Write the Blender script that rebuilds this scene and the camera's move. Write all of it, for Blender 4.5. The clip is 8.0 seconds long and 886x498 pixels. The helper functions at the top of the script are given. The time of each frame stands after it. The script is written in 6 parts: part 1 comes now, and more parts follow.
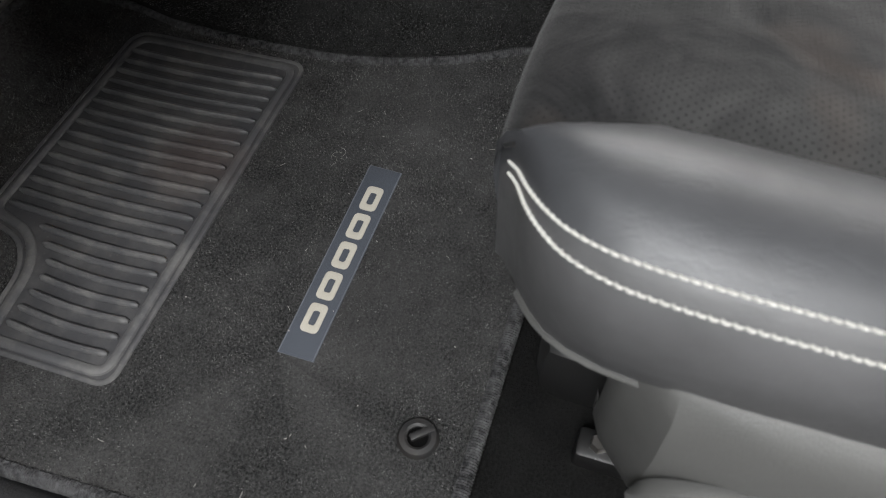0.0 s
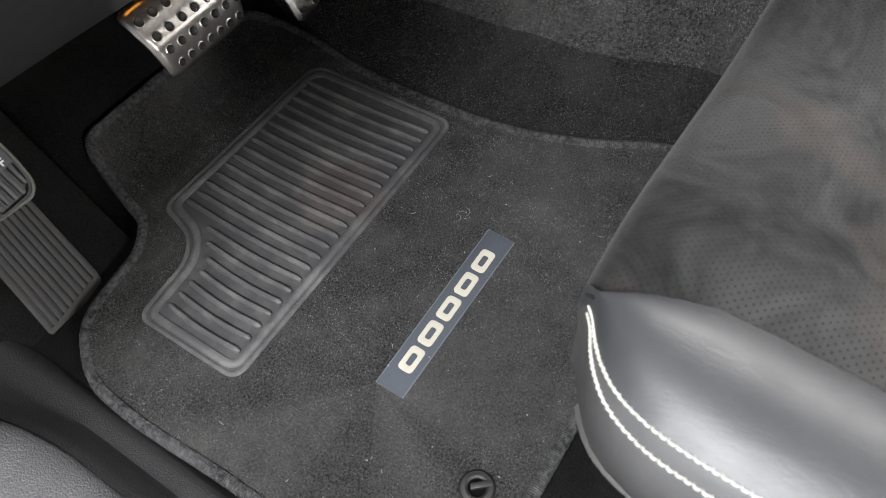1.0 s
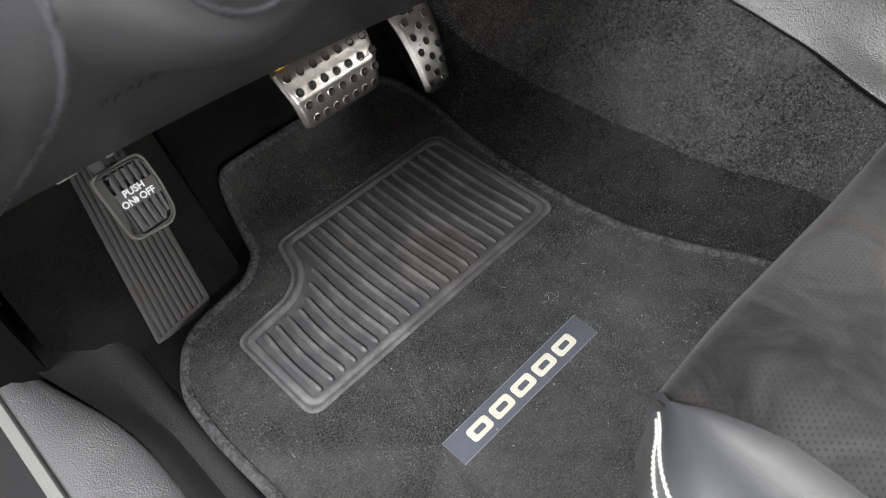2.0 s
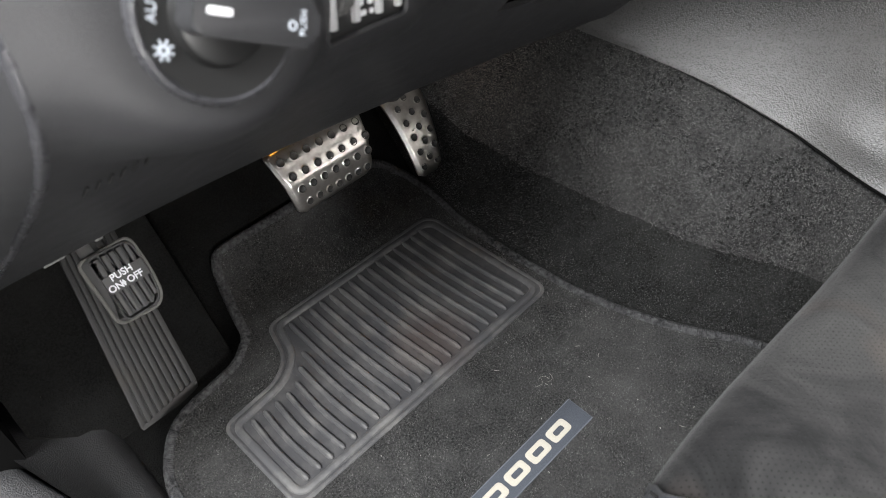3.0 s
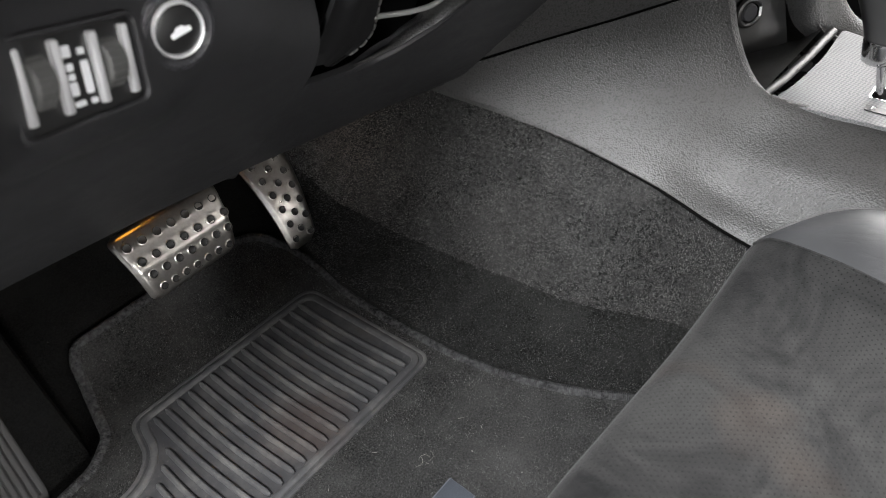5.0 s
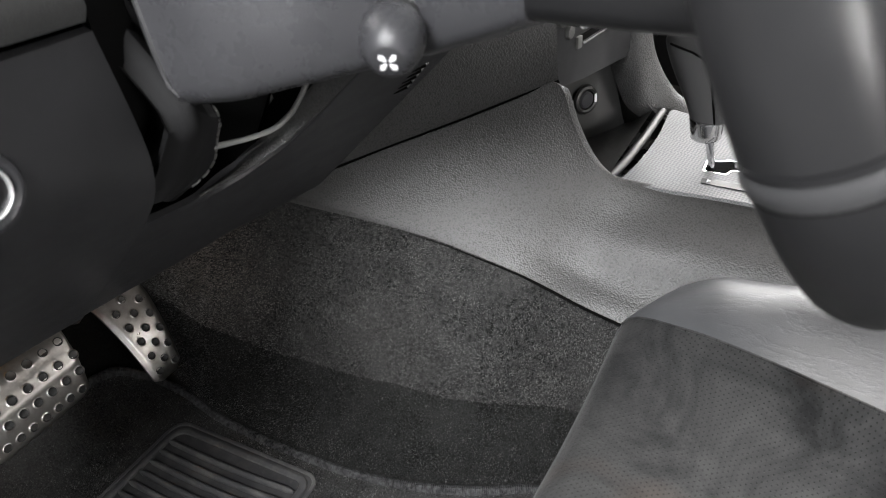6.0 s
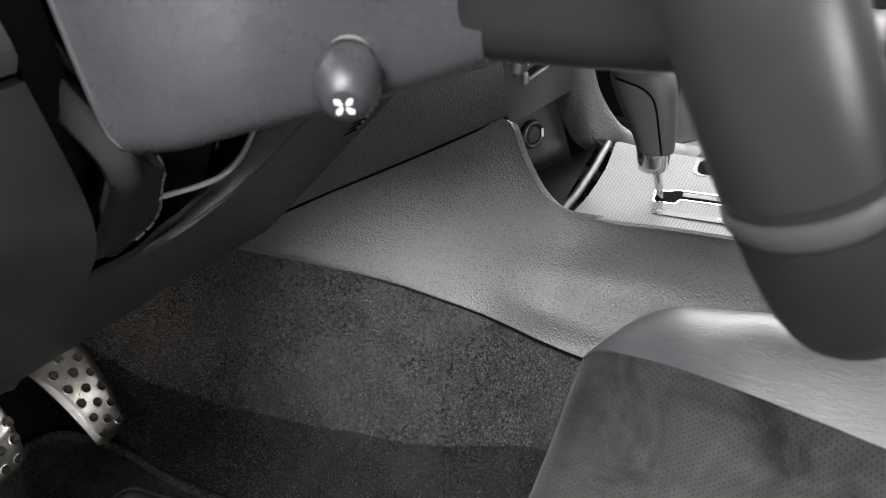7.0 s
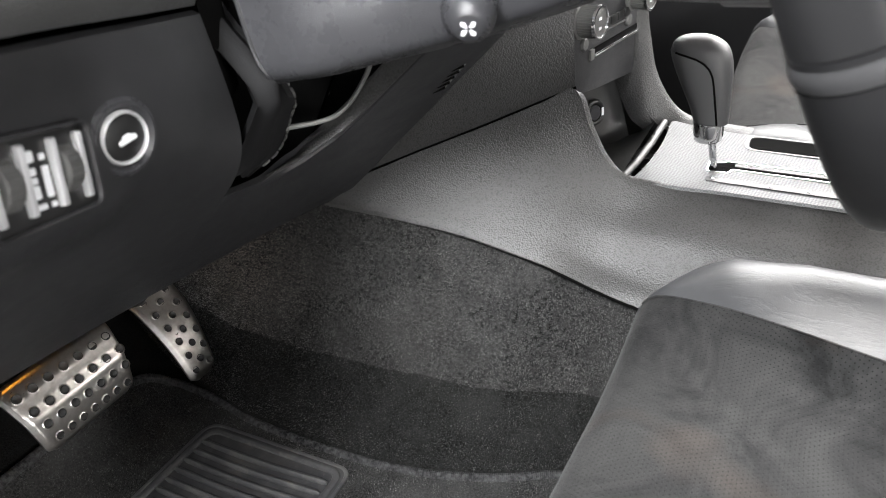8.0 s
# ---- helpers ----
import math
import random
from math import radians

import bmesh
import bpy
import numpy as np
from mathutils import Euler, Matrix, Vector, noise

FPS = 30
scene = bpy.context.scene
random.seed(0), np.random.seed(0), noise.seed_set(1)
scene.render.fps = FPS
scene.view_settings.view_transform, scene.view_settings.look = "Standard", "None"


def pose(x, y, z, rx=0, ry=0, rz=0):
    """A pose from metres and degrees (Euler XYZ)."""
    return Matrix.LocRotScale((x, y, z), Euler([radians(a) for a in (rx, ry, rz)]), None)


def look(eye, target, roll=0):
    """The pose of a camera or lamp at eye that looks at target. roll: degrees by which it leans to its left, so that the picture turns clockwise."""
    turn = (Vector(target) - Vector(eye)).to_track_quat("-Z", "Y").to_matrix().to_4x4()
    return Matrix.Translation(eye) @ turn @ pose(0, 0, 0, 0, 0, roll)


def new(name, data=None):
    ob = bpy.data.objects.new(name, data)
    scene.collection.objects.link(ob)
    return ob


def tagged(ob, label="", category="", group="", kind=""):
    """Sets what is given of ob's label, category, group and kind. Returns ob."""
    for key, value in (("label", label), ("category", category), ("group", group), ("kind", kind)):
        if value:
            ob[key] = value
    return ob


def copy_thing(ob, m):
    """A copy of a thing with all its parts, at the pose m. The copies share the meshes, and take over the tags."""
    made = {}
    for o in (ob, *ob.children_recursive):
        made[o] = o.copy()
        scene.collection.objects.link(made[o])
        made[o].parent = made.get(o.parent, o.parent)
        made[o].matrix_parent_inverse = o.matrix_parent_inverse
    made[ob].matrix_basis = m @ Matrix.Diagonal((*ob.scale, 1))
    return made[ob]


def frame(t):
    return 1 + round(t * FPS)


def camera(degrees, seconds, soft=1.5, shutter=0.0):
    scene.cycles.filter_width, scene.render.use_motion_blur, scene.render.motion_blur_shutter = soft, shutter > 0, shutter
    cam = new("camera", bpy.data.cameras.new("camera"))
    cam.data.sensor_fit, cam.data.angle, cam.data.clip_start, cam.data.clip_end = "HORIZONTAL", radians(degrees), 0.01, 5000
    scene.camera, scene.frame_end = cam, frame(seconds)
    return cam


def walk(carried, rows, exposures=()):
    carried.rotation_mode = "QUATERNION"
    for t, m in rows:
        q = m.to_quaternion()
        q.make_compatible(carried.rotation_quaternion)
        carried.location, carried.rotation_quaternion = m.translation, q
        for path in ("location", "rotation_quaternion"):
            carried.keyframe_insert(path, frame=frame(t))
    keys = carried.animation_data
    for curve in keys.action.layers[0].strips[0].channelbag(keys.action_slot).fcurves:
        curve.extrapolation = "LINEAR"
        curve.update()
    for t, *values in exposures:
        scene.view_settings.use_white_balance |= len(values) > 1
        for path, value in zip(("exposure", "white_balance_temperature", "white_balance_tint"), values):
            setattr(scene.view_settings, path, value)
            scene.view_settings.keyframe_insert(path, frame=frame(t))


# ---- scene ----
cam = camera(62.5, 8.0, 1.0)
cam.data.dof.use_dof, cam.data.dof.focus_distance, cam.data.dof.aperture_fstop = True, 0.85, 11.0
PATH = [
    (0, (-0.202, -0.232, 0.552), (0.827, 0.17, -1.115), -3.5),
    (0.5, (-0.182, -0.225, 0.606), (0.773, 0.317, -1.065), -4.8),
    (1, (-0.182, -0.241, 0.657), (0.693, 0.444, -1.006), -5.8),
    (1.5, (-0.202, -0.248, 0.669), (0.594, 0.569, -0.974), -6.0),
    (2, (-0.191, -0.246, 0.693), (0.639, 0.703, -0.859), -5.2),
    (2.2, (-0.186, -0.25, 0.692), (0.682, 0.751, -0.806), -5.1),
    (3.5, (-0.181, -0.249, 0.691), (0.788, 0.809, -0.703), -4.4),
    (4, (-0.177, -0.256, 0.702), (0.814, 0.8, -0.678), -4.4),
    (4.2, (-0.169, -0.258, 0.71), (0.832, 0.795, -0.664), -4.3),
    (5.3, (-0.065, -0.295, 0.667), (1.138, 0.672, -0.605), -5.0),
    (5.5, (-0.06, -0.294, 0.668), (1.212, 0.622, -0.573), -4.8),
    (6, (-0.054, -0.282, 0.686), (1.352, 0.534, -0.479), -4.3),
    (6.5, (-0.049, -0.272, 0.684), (1.434, 0.473, -0.432), -3.9),
    (7, (-0.046, -0.267, 0.684), (1.474, 0.432, -0.412), -3.8),
    (7.5, (-0.066, -0.259, 0.684), (1.473, 0.416, -0.401), -3.6),
    (8, (-0.153, -0.271, 0.666), (1.358, 0.525, -0.374), -3.7),
]
walk(cam, [(t, look(eye, target, roll)) for t, eye, target, roll in PATH], exposures=[(0.0, 0.1), (0.5, 0.42), (1.0, 0.80), (1.5, 0.98), (2.0, 1.02), (4.2, 0.98), (5.5, 0.88), (7.0, 0.93), (7.6, 1.0), (8.0, 1.22)])

# ---- world and light ----
world = bpy.data.worlds.new("sky")
scene.world = world
world.use_nodes = True
wn = world.node_tree.nodes
wl = world.node_tree.links
sky = wn.new("ShaderNodeTexSky")
sky.sky_type = "NISHITA"
sky.sun_disc = False
sky.sun_elevation = radians(48)
sky.sun_rotation = radians(250)
wn["Background"].inputs["Strength"].default_value = 0.045
pale = wn.new("ShaderNodeHueSaturation")
pale.inputs["Saturation"].default_value = 0.25
wl.new(sky.outputs["Color"], pale.inputs["Color"])
wl.new(pale.outputs["Color"], wn["Background"].inputs["Color"])

sun_data = bpy.data.lights.new("sun", "SUN")
sun_data.energy = 0.5
sun_data.angle = radians(25)
sun_data.color = (1.0, 0.97, 0.93)
sun = new("sun", sun_data)
sun.matrix_world = look((-6.0, -3.0, 7.0), (0, 0, 0))


def opening_lamp(name, eye, target, sx, sy, watts, colour=(1, 1, 1)):
    """Skylight that enters by a door or window opening."""
    d = bpy.data.lights.new(name, "AREA")
    d.shape, d.size, d.size_y, d.energy, d.color = "RECTANGLE", sx, sy, watts, colour
    ob = new(name, d)
    ob.matrix_world = look(eye, target)
    return ob


opening_lamp("door_opening_skylight", (-0.80, -0.20, 1.48), (0.25, -0.08, 0.20), 0.45, 0.55, 34.0, (0.98, 0.99, 1.0))
opening_lamp("rear_door_opening_skylight", (-0.40, -1.30, 0.66), (0.48, 0.0, 0.34), 0.26, 0.26, 15.5, (1.0, 0.98, 0.96))
opening_lamp("windshield_skylight", (0.70, 0.62, 1.06), (0.55, -0.45, 0.2), 1.2, 0.35, 20.0, (1.0, 0.98, 0.97))
opening_lamp("side_window_skylight", (1.545, -0.15, 0.86), (0.2, -0.15, 0.45), 1.3, 0.36, 22.0, (1.0, 0.98, 0.97))
opening_lamp("rear_side_skylight", (1.40, -1.30, 0.98), (0.30, 0.2, 0.2), 0.7, 0.35, 8.0, (1.0, 0.97, 0.94))

# ---- materials ----


def material(name, base, rough=0.6, metal=0.0, spec=0.5):
    m = bpy.data.materials.new(name)
    m.use_nodes = True
    b = m.node_tree.nodes["Principled BSDF"]
    b.inputs["Base Color"].default_value = (*base, 1)
    b.inputs["Roughness"].default_value = rough
    b.inputs["Metallic"].default_value = metal
    b.inputs["Specular IOR Level"].default_value = spec
    return m


class Net:
    """Short writing for node trees."""

    def __init__(self, m):
        self.m, self.n, self.l = m, m.node_tree.nodes, m.node_tree.links
        self.b = self.n["Principled BSDF"]
        self.co = self.n.new("ShaderNodeTexCoord").outputs["Object"]

    def node(self, kind, **inputs):
        x = self.n.new(kind)
        for k, v in inputs.items():
            sock = x.inputs[k.replace("_", " ")]
            if isinstance(v, bpy.types.NodeSocket):
                self.l.new(v, sock)
            else:
                sock.default_value = v
        return x

    def noise(self, scale, detail=3.0, rough=0.6, co=None):
        return self.node("ShaderNodeTexNoise", Vector=co or self.co, Scale=scale, Detail=detail, Roughness=rough).outputs["Fac"]

    def voronoi(self, scale, feature="F1", co=None):
        x = self.node("ShaderNodeTexVoronoi", Vector=co or self.co, Scale=scale)
        x.feature = feature
        return x.outputs["Distance"]

    def ramp(self, fac, stops):
        x = self.n.new("ShaderNodeValToRGB")
        self.l.new(fac, x.inputs["Fac"])
        e = x.color_ramp.elements
        while len(e) < len(stops):
            e.new(0.5)
        for el, (p, c) in zip(e, stops):
            el.position = p
            el.color = (*c, 1) if isinstance(c, tuple) else (c, c, c, 1)
        return x.outputs["Color"]

    def math(self, op, a, b=0.0, c=0.0):
        x = self.n.new("ShaderNodeMath")
        x.operation = op
        for sock, v in zip(x.inputs, (a, b, c)):
            if isinstance(v, bpy.types.NodeSocket):
                self.l.new(v, sock)
            else:
                sock.default_value = v
        return x.outputs[0]

    def mix(self, fac, a, b, blend="MIX"):
        x = self.n.new("ShaderNodeMix")
        x.data_type, x.blend_type = "RGBA", blend
        for sock, v in ((x.inputs[0], fac), (x.inputs[6], a), (x.inputs[7], b)):
            if isinstance(v, bpy.types.NodeSocket):
                self.l.new(v, sock)
            else:
                sock.default_value = (*v, 1) if isinstance(v, tuple) else v
        return x.outputs[2]

    def stretched(self, sx, sy, sz, rot=(0, 0, 0)):
        return self.node("ShaderNodeMapping", Vector=self.co, Scale=(sx, sy, sz), Rotation=rot).outputs["Vector"]

    def colour(self, c):
        self.l.new(c, self.b.inputs["Base Color"])

    def rough(self, r):
        self.l.new(r, self.b.inputs["Roughness"])

    def bump(self, height, strength=0.4, dist=0.001, before=None):
        x = self.node("ShaderNodeBump", Strength=strength, Distance=dist, Height=height)
        if before is not None:
            self.l.new(before, x.inputs["Normal"])
        self.l.new(x.outputs["Normal"], self.b.inputs["Normal"])
        return x.outputs["Normal"]


def carpet(name, lo, hi, dust=(0.16, 0.15, 0.13), dusty=0.35, pile=1500.0):
    m = material(name, lo, 1.0, 0, 0.05)
    n = Net(m)
    fibre = n.noise(pile, 2.0, 0.7)
    tuft = n.noise(pile * 0.28, 3.0, 0.65)
    brushed = n.noise(16.0, 4.0, 0.62)
    patches = n.noise(5.5, 3.0, 0.6)
    c = n.mix(n.ramp(tuft, [(0.36, 0.0), (0.66, 1.0)]), tuple(v * 0.7 for v in lo), tuple(v * 1.08 for v in hi))
    clump = n.noise(110.0, 3.0, 0.7)
    c = n.mix(n.ramp(clump, [(0.36, 0.22), (0.52, 0.0)]), c, tuple(v * 0.5 for v in lo))
    c = n.mix(n.ramp(brushed, [(0.4, 0.0), (0.72, 0.5)]), c, tuple(min(1, h * 1.5) for h in hi))
    c = n.mix(n.math("MULTIPLY", n.ramp(patches, [(0.5, 0.0), (0.75, 1.0)]), dusty), c, dust)
    lint = n.ramp(n.voronoi(120.0), [(0.0, 1.0), (0.03, 1.0), (0.045, 0.0)])
    rare = n.ramp(n.noise(60.0, 0.0), [(0.66, 0.0), (0.7, 1.0)])
    c = n.mix(n.math("MULTIPLY", n.math("MULTIPLY", lint, rare), 0.6), c, (0.45, 0.43, 0.4))
    n.colour(c)
    b1 = n.bump(fibre, 0.7, 0.0012)
    b2 = n.bump(tuft, 0.9, 0.002, b1)
    n.bump(brushed, 0.35, 0.006, b2)
    n.b.inputs["Sheen Weight"].default_value = 0.01
    n.b.inputs["Sheen Roughness"].default_value = 0.6
    return m


def grained(name, base, scale=520.0, rough=0.5, depth=0.5, mottle=0.25, spec=0.5, relief=0.0011):
    """Moulded or leather-grained plastic."""
    m = material(name, base, rough, 0, spec)
    n = Net(m)
    warp = n.node("ShaderNodeTexNoise", Vector=n.co, Scale=scale * 0.5, Detail=2.0).outputs["Color"]
    co = n.node("ShaderNodeMix")
    co.data_type = "RGBA"
    co.inputs[0].default_value = 0.0008
    n.l.new(n.co, co.inputs[6])
    n.l.new(warp, co.inputs[7])
    cells = n.voronoi(scale, "F1", co.outputs[2])
    fine = n.noise(scale * 2.2, 2.0)
    cloud = n.noise(9.0, 4.0, 0.6)
    wear = n.noise(42.0, 4.0, 0.7)
    dark = tuple(v * (1 - mottle) for v in base)
    light = tuple(min(1, v * (1 + mottle)) for v in base)
    c = n.mix(n.ramp(cloud, [(0.3, 0.0), (0.7, 1.0)]), dark, light)
    n.colour(c)
    r = n.math("ADD", n.math("MULTIPLY", wear, 0.22), rough - 0.11)
    n.rough(r)
    b1 = n.bump(n.math("SUBTRACT", 1.0, cells), depth, relief)
    n.bump(fine, depth * 0.4, 0.0004, b1)
    return m


def pebbled(name, base, scale, rough):
    """Moulded leather grain: rounded pebbles between fine grooves."""
    m = material(name, base, rough)
    n = Net(m)
    bend = n.node("ShaderNodeTexNoise", Vector=n.co, Scale=scale * 0.6, Detail=1.0).outputs["Color"]
    shift = n.node("ShaderNodeMix")
    shift.data_type = "RGBA"
    shift.inputs[0].default_value = 0.0009
    n.l.new(n.co, shift.inputs[6])
    n.l.new(bend, shift.inputs[7])
    cell = n.voronoi(scale, "SMOOTH_F1", shift.outputs[2])
    pebble = n.math("SUBTRACT", 1.0, cell)
    small = n.voronoi(scale * 2.3, "F1")
    cloud = n.noise(9.0, 4.0, 0.6)
    wear = n.noise(40.0, 4.0, 0.7)
    c = n.mix(n.ramp(cloud, [(0.3, 0.0), (0.7, 1.0)]), tuple(v * 0.86 for v in base), tuple(v * 1.14 for v in base))
    # Grooves are also coloured darker, as the shade between pebbles.
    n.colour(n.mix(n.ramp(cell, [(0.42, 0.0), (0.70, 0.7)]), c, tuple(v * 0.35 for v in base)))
    n.rough(n.math("ADD", n.math("MULTIPLY", wear, 0.16), rough - 0.08))
    b1 = n.bump(pebble, 0.5, 0.0013)
    n.bump(small, 0.12, 0.0005, b1)
    return m


# Black carpet darkened further, so the footwell shade sits in its colour.
SHADED_TOE = carpet("shaded_toe_carpet", (0.003, 0.003, 0.003), (0.011, 0.011, 0.0107), (0.022, 0.021, 0.019), 0.15)
# Darker copy of the tunnel carpet, carrying the seat's shade.
SHADED_CARPET = carpet("shaded_carpet_pile", (0.005, 0.005, 0.005), (0.025, 0.025, 0.0245), (0.045, 0.045, 0.040), 0.15)
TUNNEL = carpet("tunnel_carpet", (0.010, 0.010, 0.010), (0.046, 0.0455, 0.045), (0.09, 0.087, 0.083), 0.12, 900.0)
MAT = carpet("floor_mat_pile", (0.016, 0.016, 0.0162), (0.060, 0.0595, 0.059), (0.11, 0.109, 0.107), 0.4)
BINDING = carpet("binding_thread", (0.020, 0.020, 0.021), (0.075, 0.075, 0.077), (0.11, 0.11, 0.11), 0.15, 700.0)


def pile(name, lo, hi, dust, uneven=1.0, patchy=0.75, worn=None):
    m = material(name, lo, 0.9, 0, 0.2)
    n = Net(m)
    geo = n.n.new("ShaderNodeNewGeometry")
    brushed = n.noise(14.0, 4.0, 0.62)
    nap = n.noise(90.0, 5.0, 0.75)
    c = n.mix(n.math("POWER", geo.outputs["Random Per Island"], uneven), lo, hi)
    c = n.mix(n.math("MULTIPLY", n.ramp(brushed, [(0.45, 0.0), (0.75, 1.0)]), 0.6), c, dust)
    c = n.mix(n.ramp(n.noise(26.0, 3.0, 0.7), [(0.36, 0.55), (0.52, 0.0)]), c, lo)
    c = n.mix(n.ramp(nap, [(0.40, patchy), (0.56, 0.0)]), c, lo)
    if worn:
        # trodden pale-brown dust patch with a ragged outline
        far = n.node("ShaderNodeVectorMath", Vector=n.co)
        far.operation = "DISTANCE"
        far.inputs[1].default_value = worn
        ragged = n.math("ADD", far.outputs["Value"], n.math("MULTIPLY", n.noise(30.0, 4.0, 0.7), 0.07))
        c = n.mix(n.math("MULTIPLY", n.ramp(ragged, [(0.06, 1.0), (0.15, 0.0)]), 0.5), c, (0.23, 0.195, 0.165))
    n.colour(c)
    return m


MAT_PILE = pile("mat_fibre", (0.014, 0.014, 0.014), (0.225, 0.223, 0.220), (0.165, 0.162, 0.156), 1.5, 0.75)
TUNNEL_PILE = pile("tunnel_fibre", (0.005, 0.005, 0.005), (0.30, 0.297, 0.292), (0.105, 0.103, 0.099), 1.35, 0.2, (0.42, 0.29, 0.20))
# Fibres of the lower band, darkened for the seat's shade.
SHADED_PILE = pile("shaded_fibre", (0.003, 0.003, 0.003), (0.215, 0.214, 0.21), (0.035, 0.0345, 0.033), 2.0, 0.25)
DASH = grained("soft_black_plastic", (0.021, 0.021, 0.0225), 1500.0, 0.46, 0.2, 0.15)
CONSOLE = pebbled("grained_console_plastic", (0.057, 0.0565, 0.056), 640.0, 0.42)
SILL = grained("grained_sill_plastic", (0.085, 0.085, 0.088), 600.0, 0.42, 0.8, 0.12)
# Darker copy of the sill plastic, with the roll-over shade in it.
SHADED_SILL = grained("shaded_sill_plastic", (0.032, 0.032, 0.033), 600.0, 0.40, 0.5, 0.12)
SHIELD = grained("seat_shield_plastic", (0.085, 0.085, 0.082), 1200.0, 0.45, 0.25, 0.1)
SHROUD = grained("column_shroud_plastic", (0.034, 0.034, 0.037), 1500.0, 0.28, 0.2, 0.15)
SOFT_PAD = grained("soft_touch_pad", (0.055, 0.055, 0.055), 900.0, 0.5, 0.4, 0.15)
UPPER_RIM = grained("upper_rim_leather", (0.016, 0.016, 0.017), 1600.0, 0.36, 0.06, 0.1)
RIM = grained("wheel_leather", (0.013, 0.013, 0.014), 1600.0, 0.38, 0.06, 0.1)
SYMBOL = material("pale_grey_marking", (0.36, 0.39, 0.43), 0.6)
SILVER = material("satin_silver", (0.80, 0.80, 0.81), 0.33, 0.55)
BOOT = grained("boot_leathercloth", (0.010, 0.010, 0.0105), 1200.0, 0.7, 0.2, 0.1, 0.12)
SATIN = grained("satin_graphite", (0.085, 0.085, 0.088), 2500.0, 0.32, 0.05, 0.05)
KNOB = grained("selector_leather", (0.045, 0.045, 0.047), 1300.0, 0.42, 0.25, 0.1)
BIN = grained("bin_plastic", (0.032, 0.032, 0.031), 1500.0, 0.34, 0.12, 0.1)
BLACK = material("black_plastic", (0.009, 0.009, 0.009), 0.45)
# Near-black that puts the shade of gaps and cavities into the colour.
VOID = material("cavity_shade_black", (0.004, 0.004, 0.004), 0.95, 0, 0.04)
WHITE = material("white_marking", (0.75, 0.76, 0.78), 0.5)
CHROME = material("chrome", (0.75, 0.75, 0.76), 0.12, 1.0)
LINER = material("cabin_lining", (0.22, 0.21, 0.20), 0.9)
LINT = material("pale_lint", (0.34, 0.33, 0.31), 0.9)
PAINT = material("black_car_paint", (0.006, 0.006, 0.008), 0.06, 0, 0.6)
PAINT.node_tree.nodes["Principled BSDF"].inputs["Coat Weight"].default_value = 1.0
SEAL = material("sill_edge_strip", (0.16, 0.16, 0.155), 0.35)


def leather(name, base):
    m = material(name, base, 0.42)
    n = Net(m)
    crease = n.node("ShaderNodeTexNoise", Vector=n.stretched(60, 22, 22, (0.3, 0.2, 0.7)), Scale=1.0, Detail=6.0, Roughness=0.62).outputs["Fac"]
    pores = n.voronoi(950.0)
    cloud = n.noise(13.0, 4.0, 0.6)
    n.colour(n.mix(n.ramp(cloud, [(0.3, 0.0), (0.75, 1.0)]), tuple(v * 0.8 for v in base), tuple(v * 1.3 for v in base)))
    n.rough(n.math("ADD", n.math("MULTIPLY", n.noise(55.0, 4.0, 0.7), 0.22), 0.36))
    folds = n.ramp(crease, [(0.40, 1.0), (0.47, 0.2), (0.53, 0.9), (0.62, 1.0)])
    n.b.inputs["Coat Weight"].default_value = 0.2
    n.b.inputs["Coat Roughness"].default_value = 0.5
    b1 = n.bump(pores, 0.15, 0.0004)
    n.bump(folds, 0.15, 0.0011, b1)
    return m


LEATHER = leather("black_seat_leather", (0.044, 0.0455, 0.049))
SIDE_LEATHER = leather("seat_side_vinyl", (0.075, 0.075, 0.077))


def suede():
    """Perforated suede: rows of pin holes, brushed cloudy patches."""
    m = material("perforated_suede", (0.05, 0.052, 0.054), 0.95, 0, 0.15)
    n = Net(m)
    xyz = n.node("ShaderNodeSeparateXYZ", Vector=n.stretched(1, 1, 1, (0, 0, 0.0)))
    pitch = 0.0052
    row = n.math("DIVIDE", xyz.outputs["Y"], pitch * 0.62)
    odd = n.math("MULTIPLY", n.math("MODULO", n.math("FLOOR", n.math("ADD", row, 1000.0)), 2.0), 0.5)
    u = n.math("SUBTRACT", n.math("FRACT", n.math("ADD", n.math("DIVIDE", xyz.outputs["X"], pitch), odd)), 0.5)
    v = n.math("MULTIPLY", n.math("SUBTRACT", n.math("FRACT", row), 0.5), 0.62)
    d = n.math("SQRT", n.math("ADD", n.math("MULTIPLY", u, u), n.math("MULTIPLY", v, v)))
    hole = n.ramp(d, [(0.10, 1.0), (0.145, 0.0)])
    brushed = n.node("ShaderNodeTexNoise", Vector=n.co, Scale=11.0, Detail=5.0, Roughness=0.65, Distortion=0.8).outputs["Fac"]
    stain = n.noise(7.0, 2.0)
    c = n.mix(n.ramp(brushed, [(0.36, 0.0), (0.66, 1.0)]), (0.009, 0.009, 0.0095), (0.0405, 0.0405, 0.0400))
    c = n.mix(n.math("MULTIPLY", n.ramp(stain, [(0.58, 0.0), (0.72, 1.0)]), 0.35), c, (0.10, 0.075, 0.06))
    c = n.mix(n.math("MULTIPLY", hole, 0.75), c, (0.004, 0.004, 0.004))
    n.colour(c)
    n.b.inputs["Sheen Weight"].default_value = 0.06
    n.b.inputs["Sheen Roughness"].default_value = 0.45
    b1 = n.bump(n.math("SUBTRACT", 1.0, hole), 0.5, 0.0006)
    n.bump(n.noise(1700.0, 2.0), 0.35, 0.0006, b1)
    return m


SUEDE = suede()


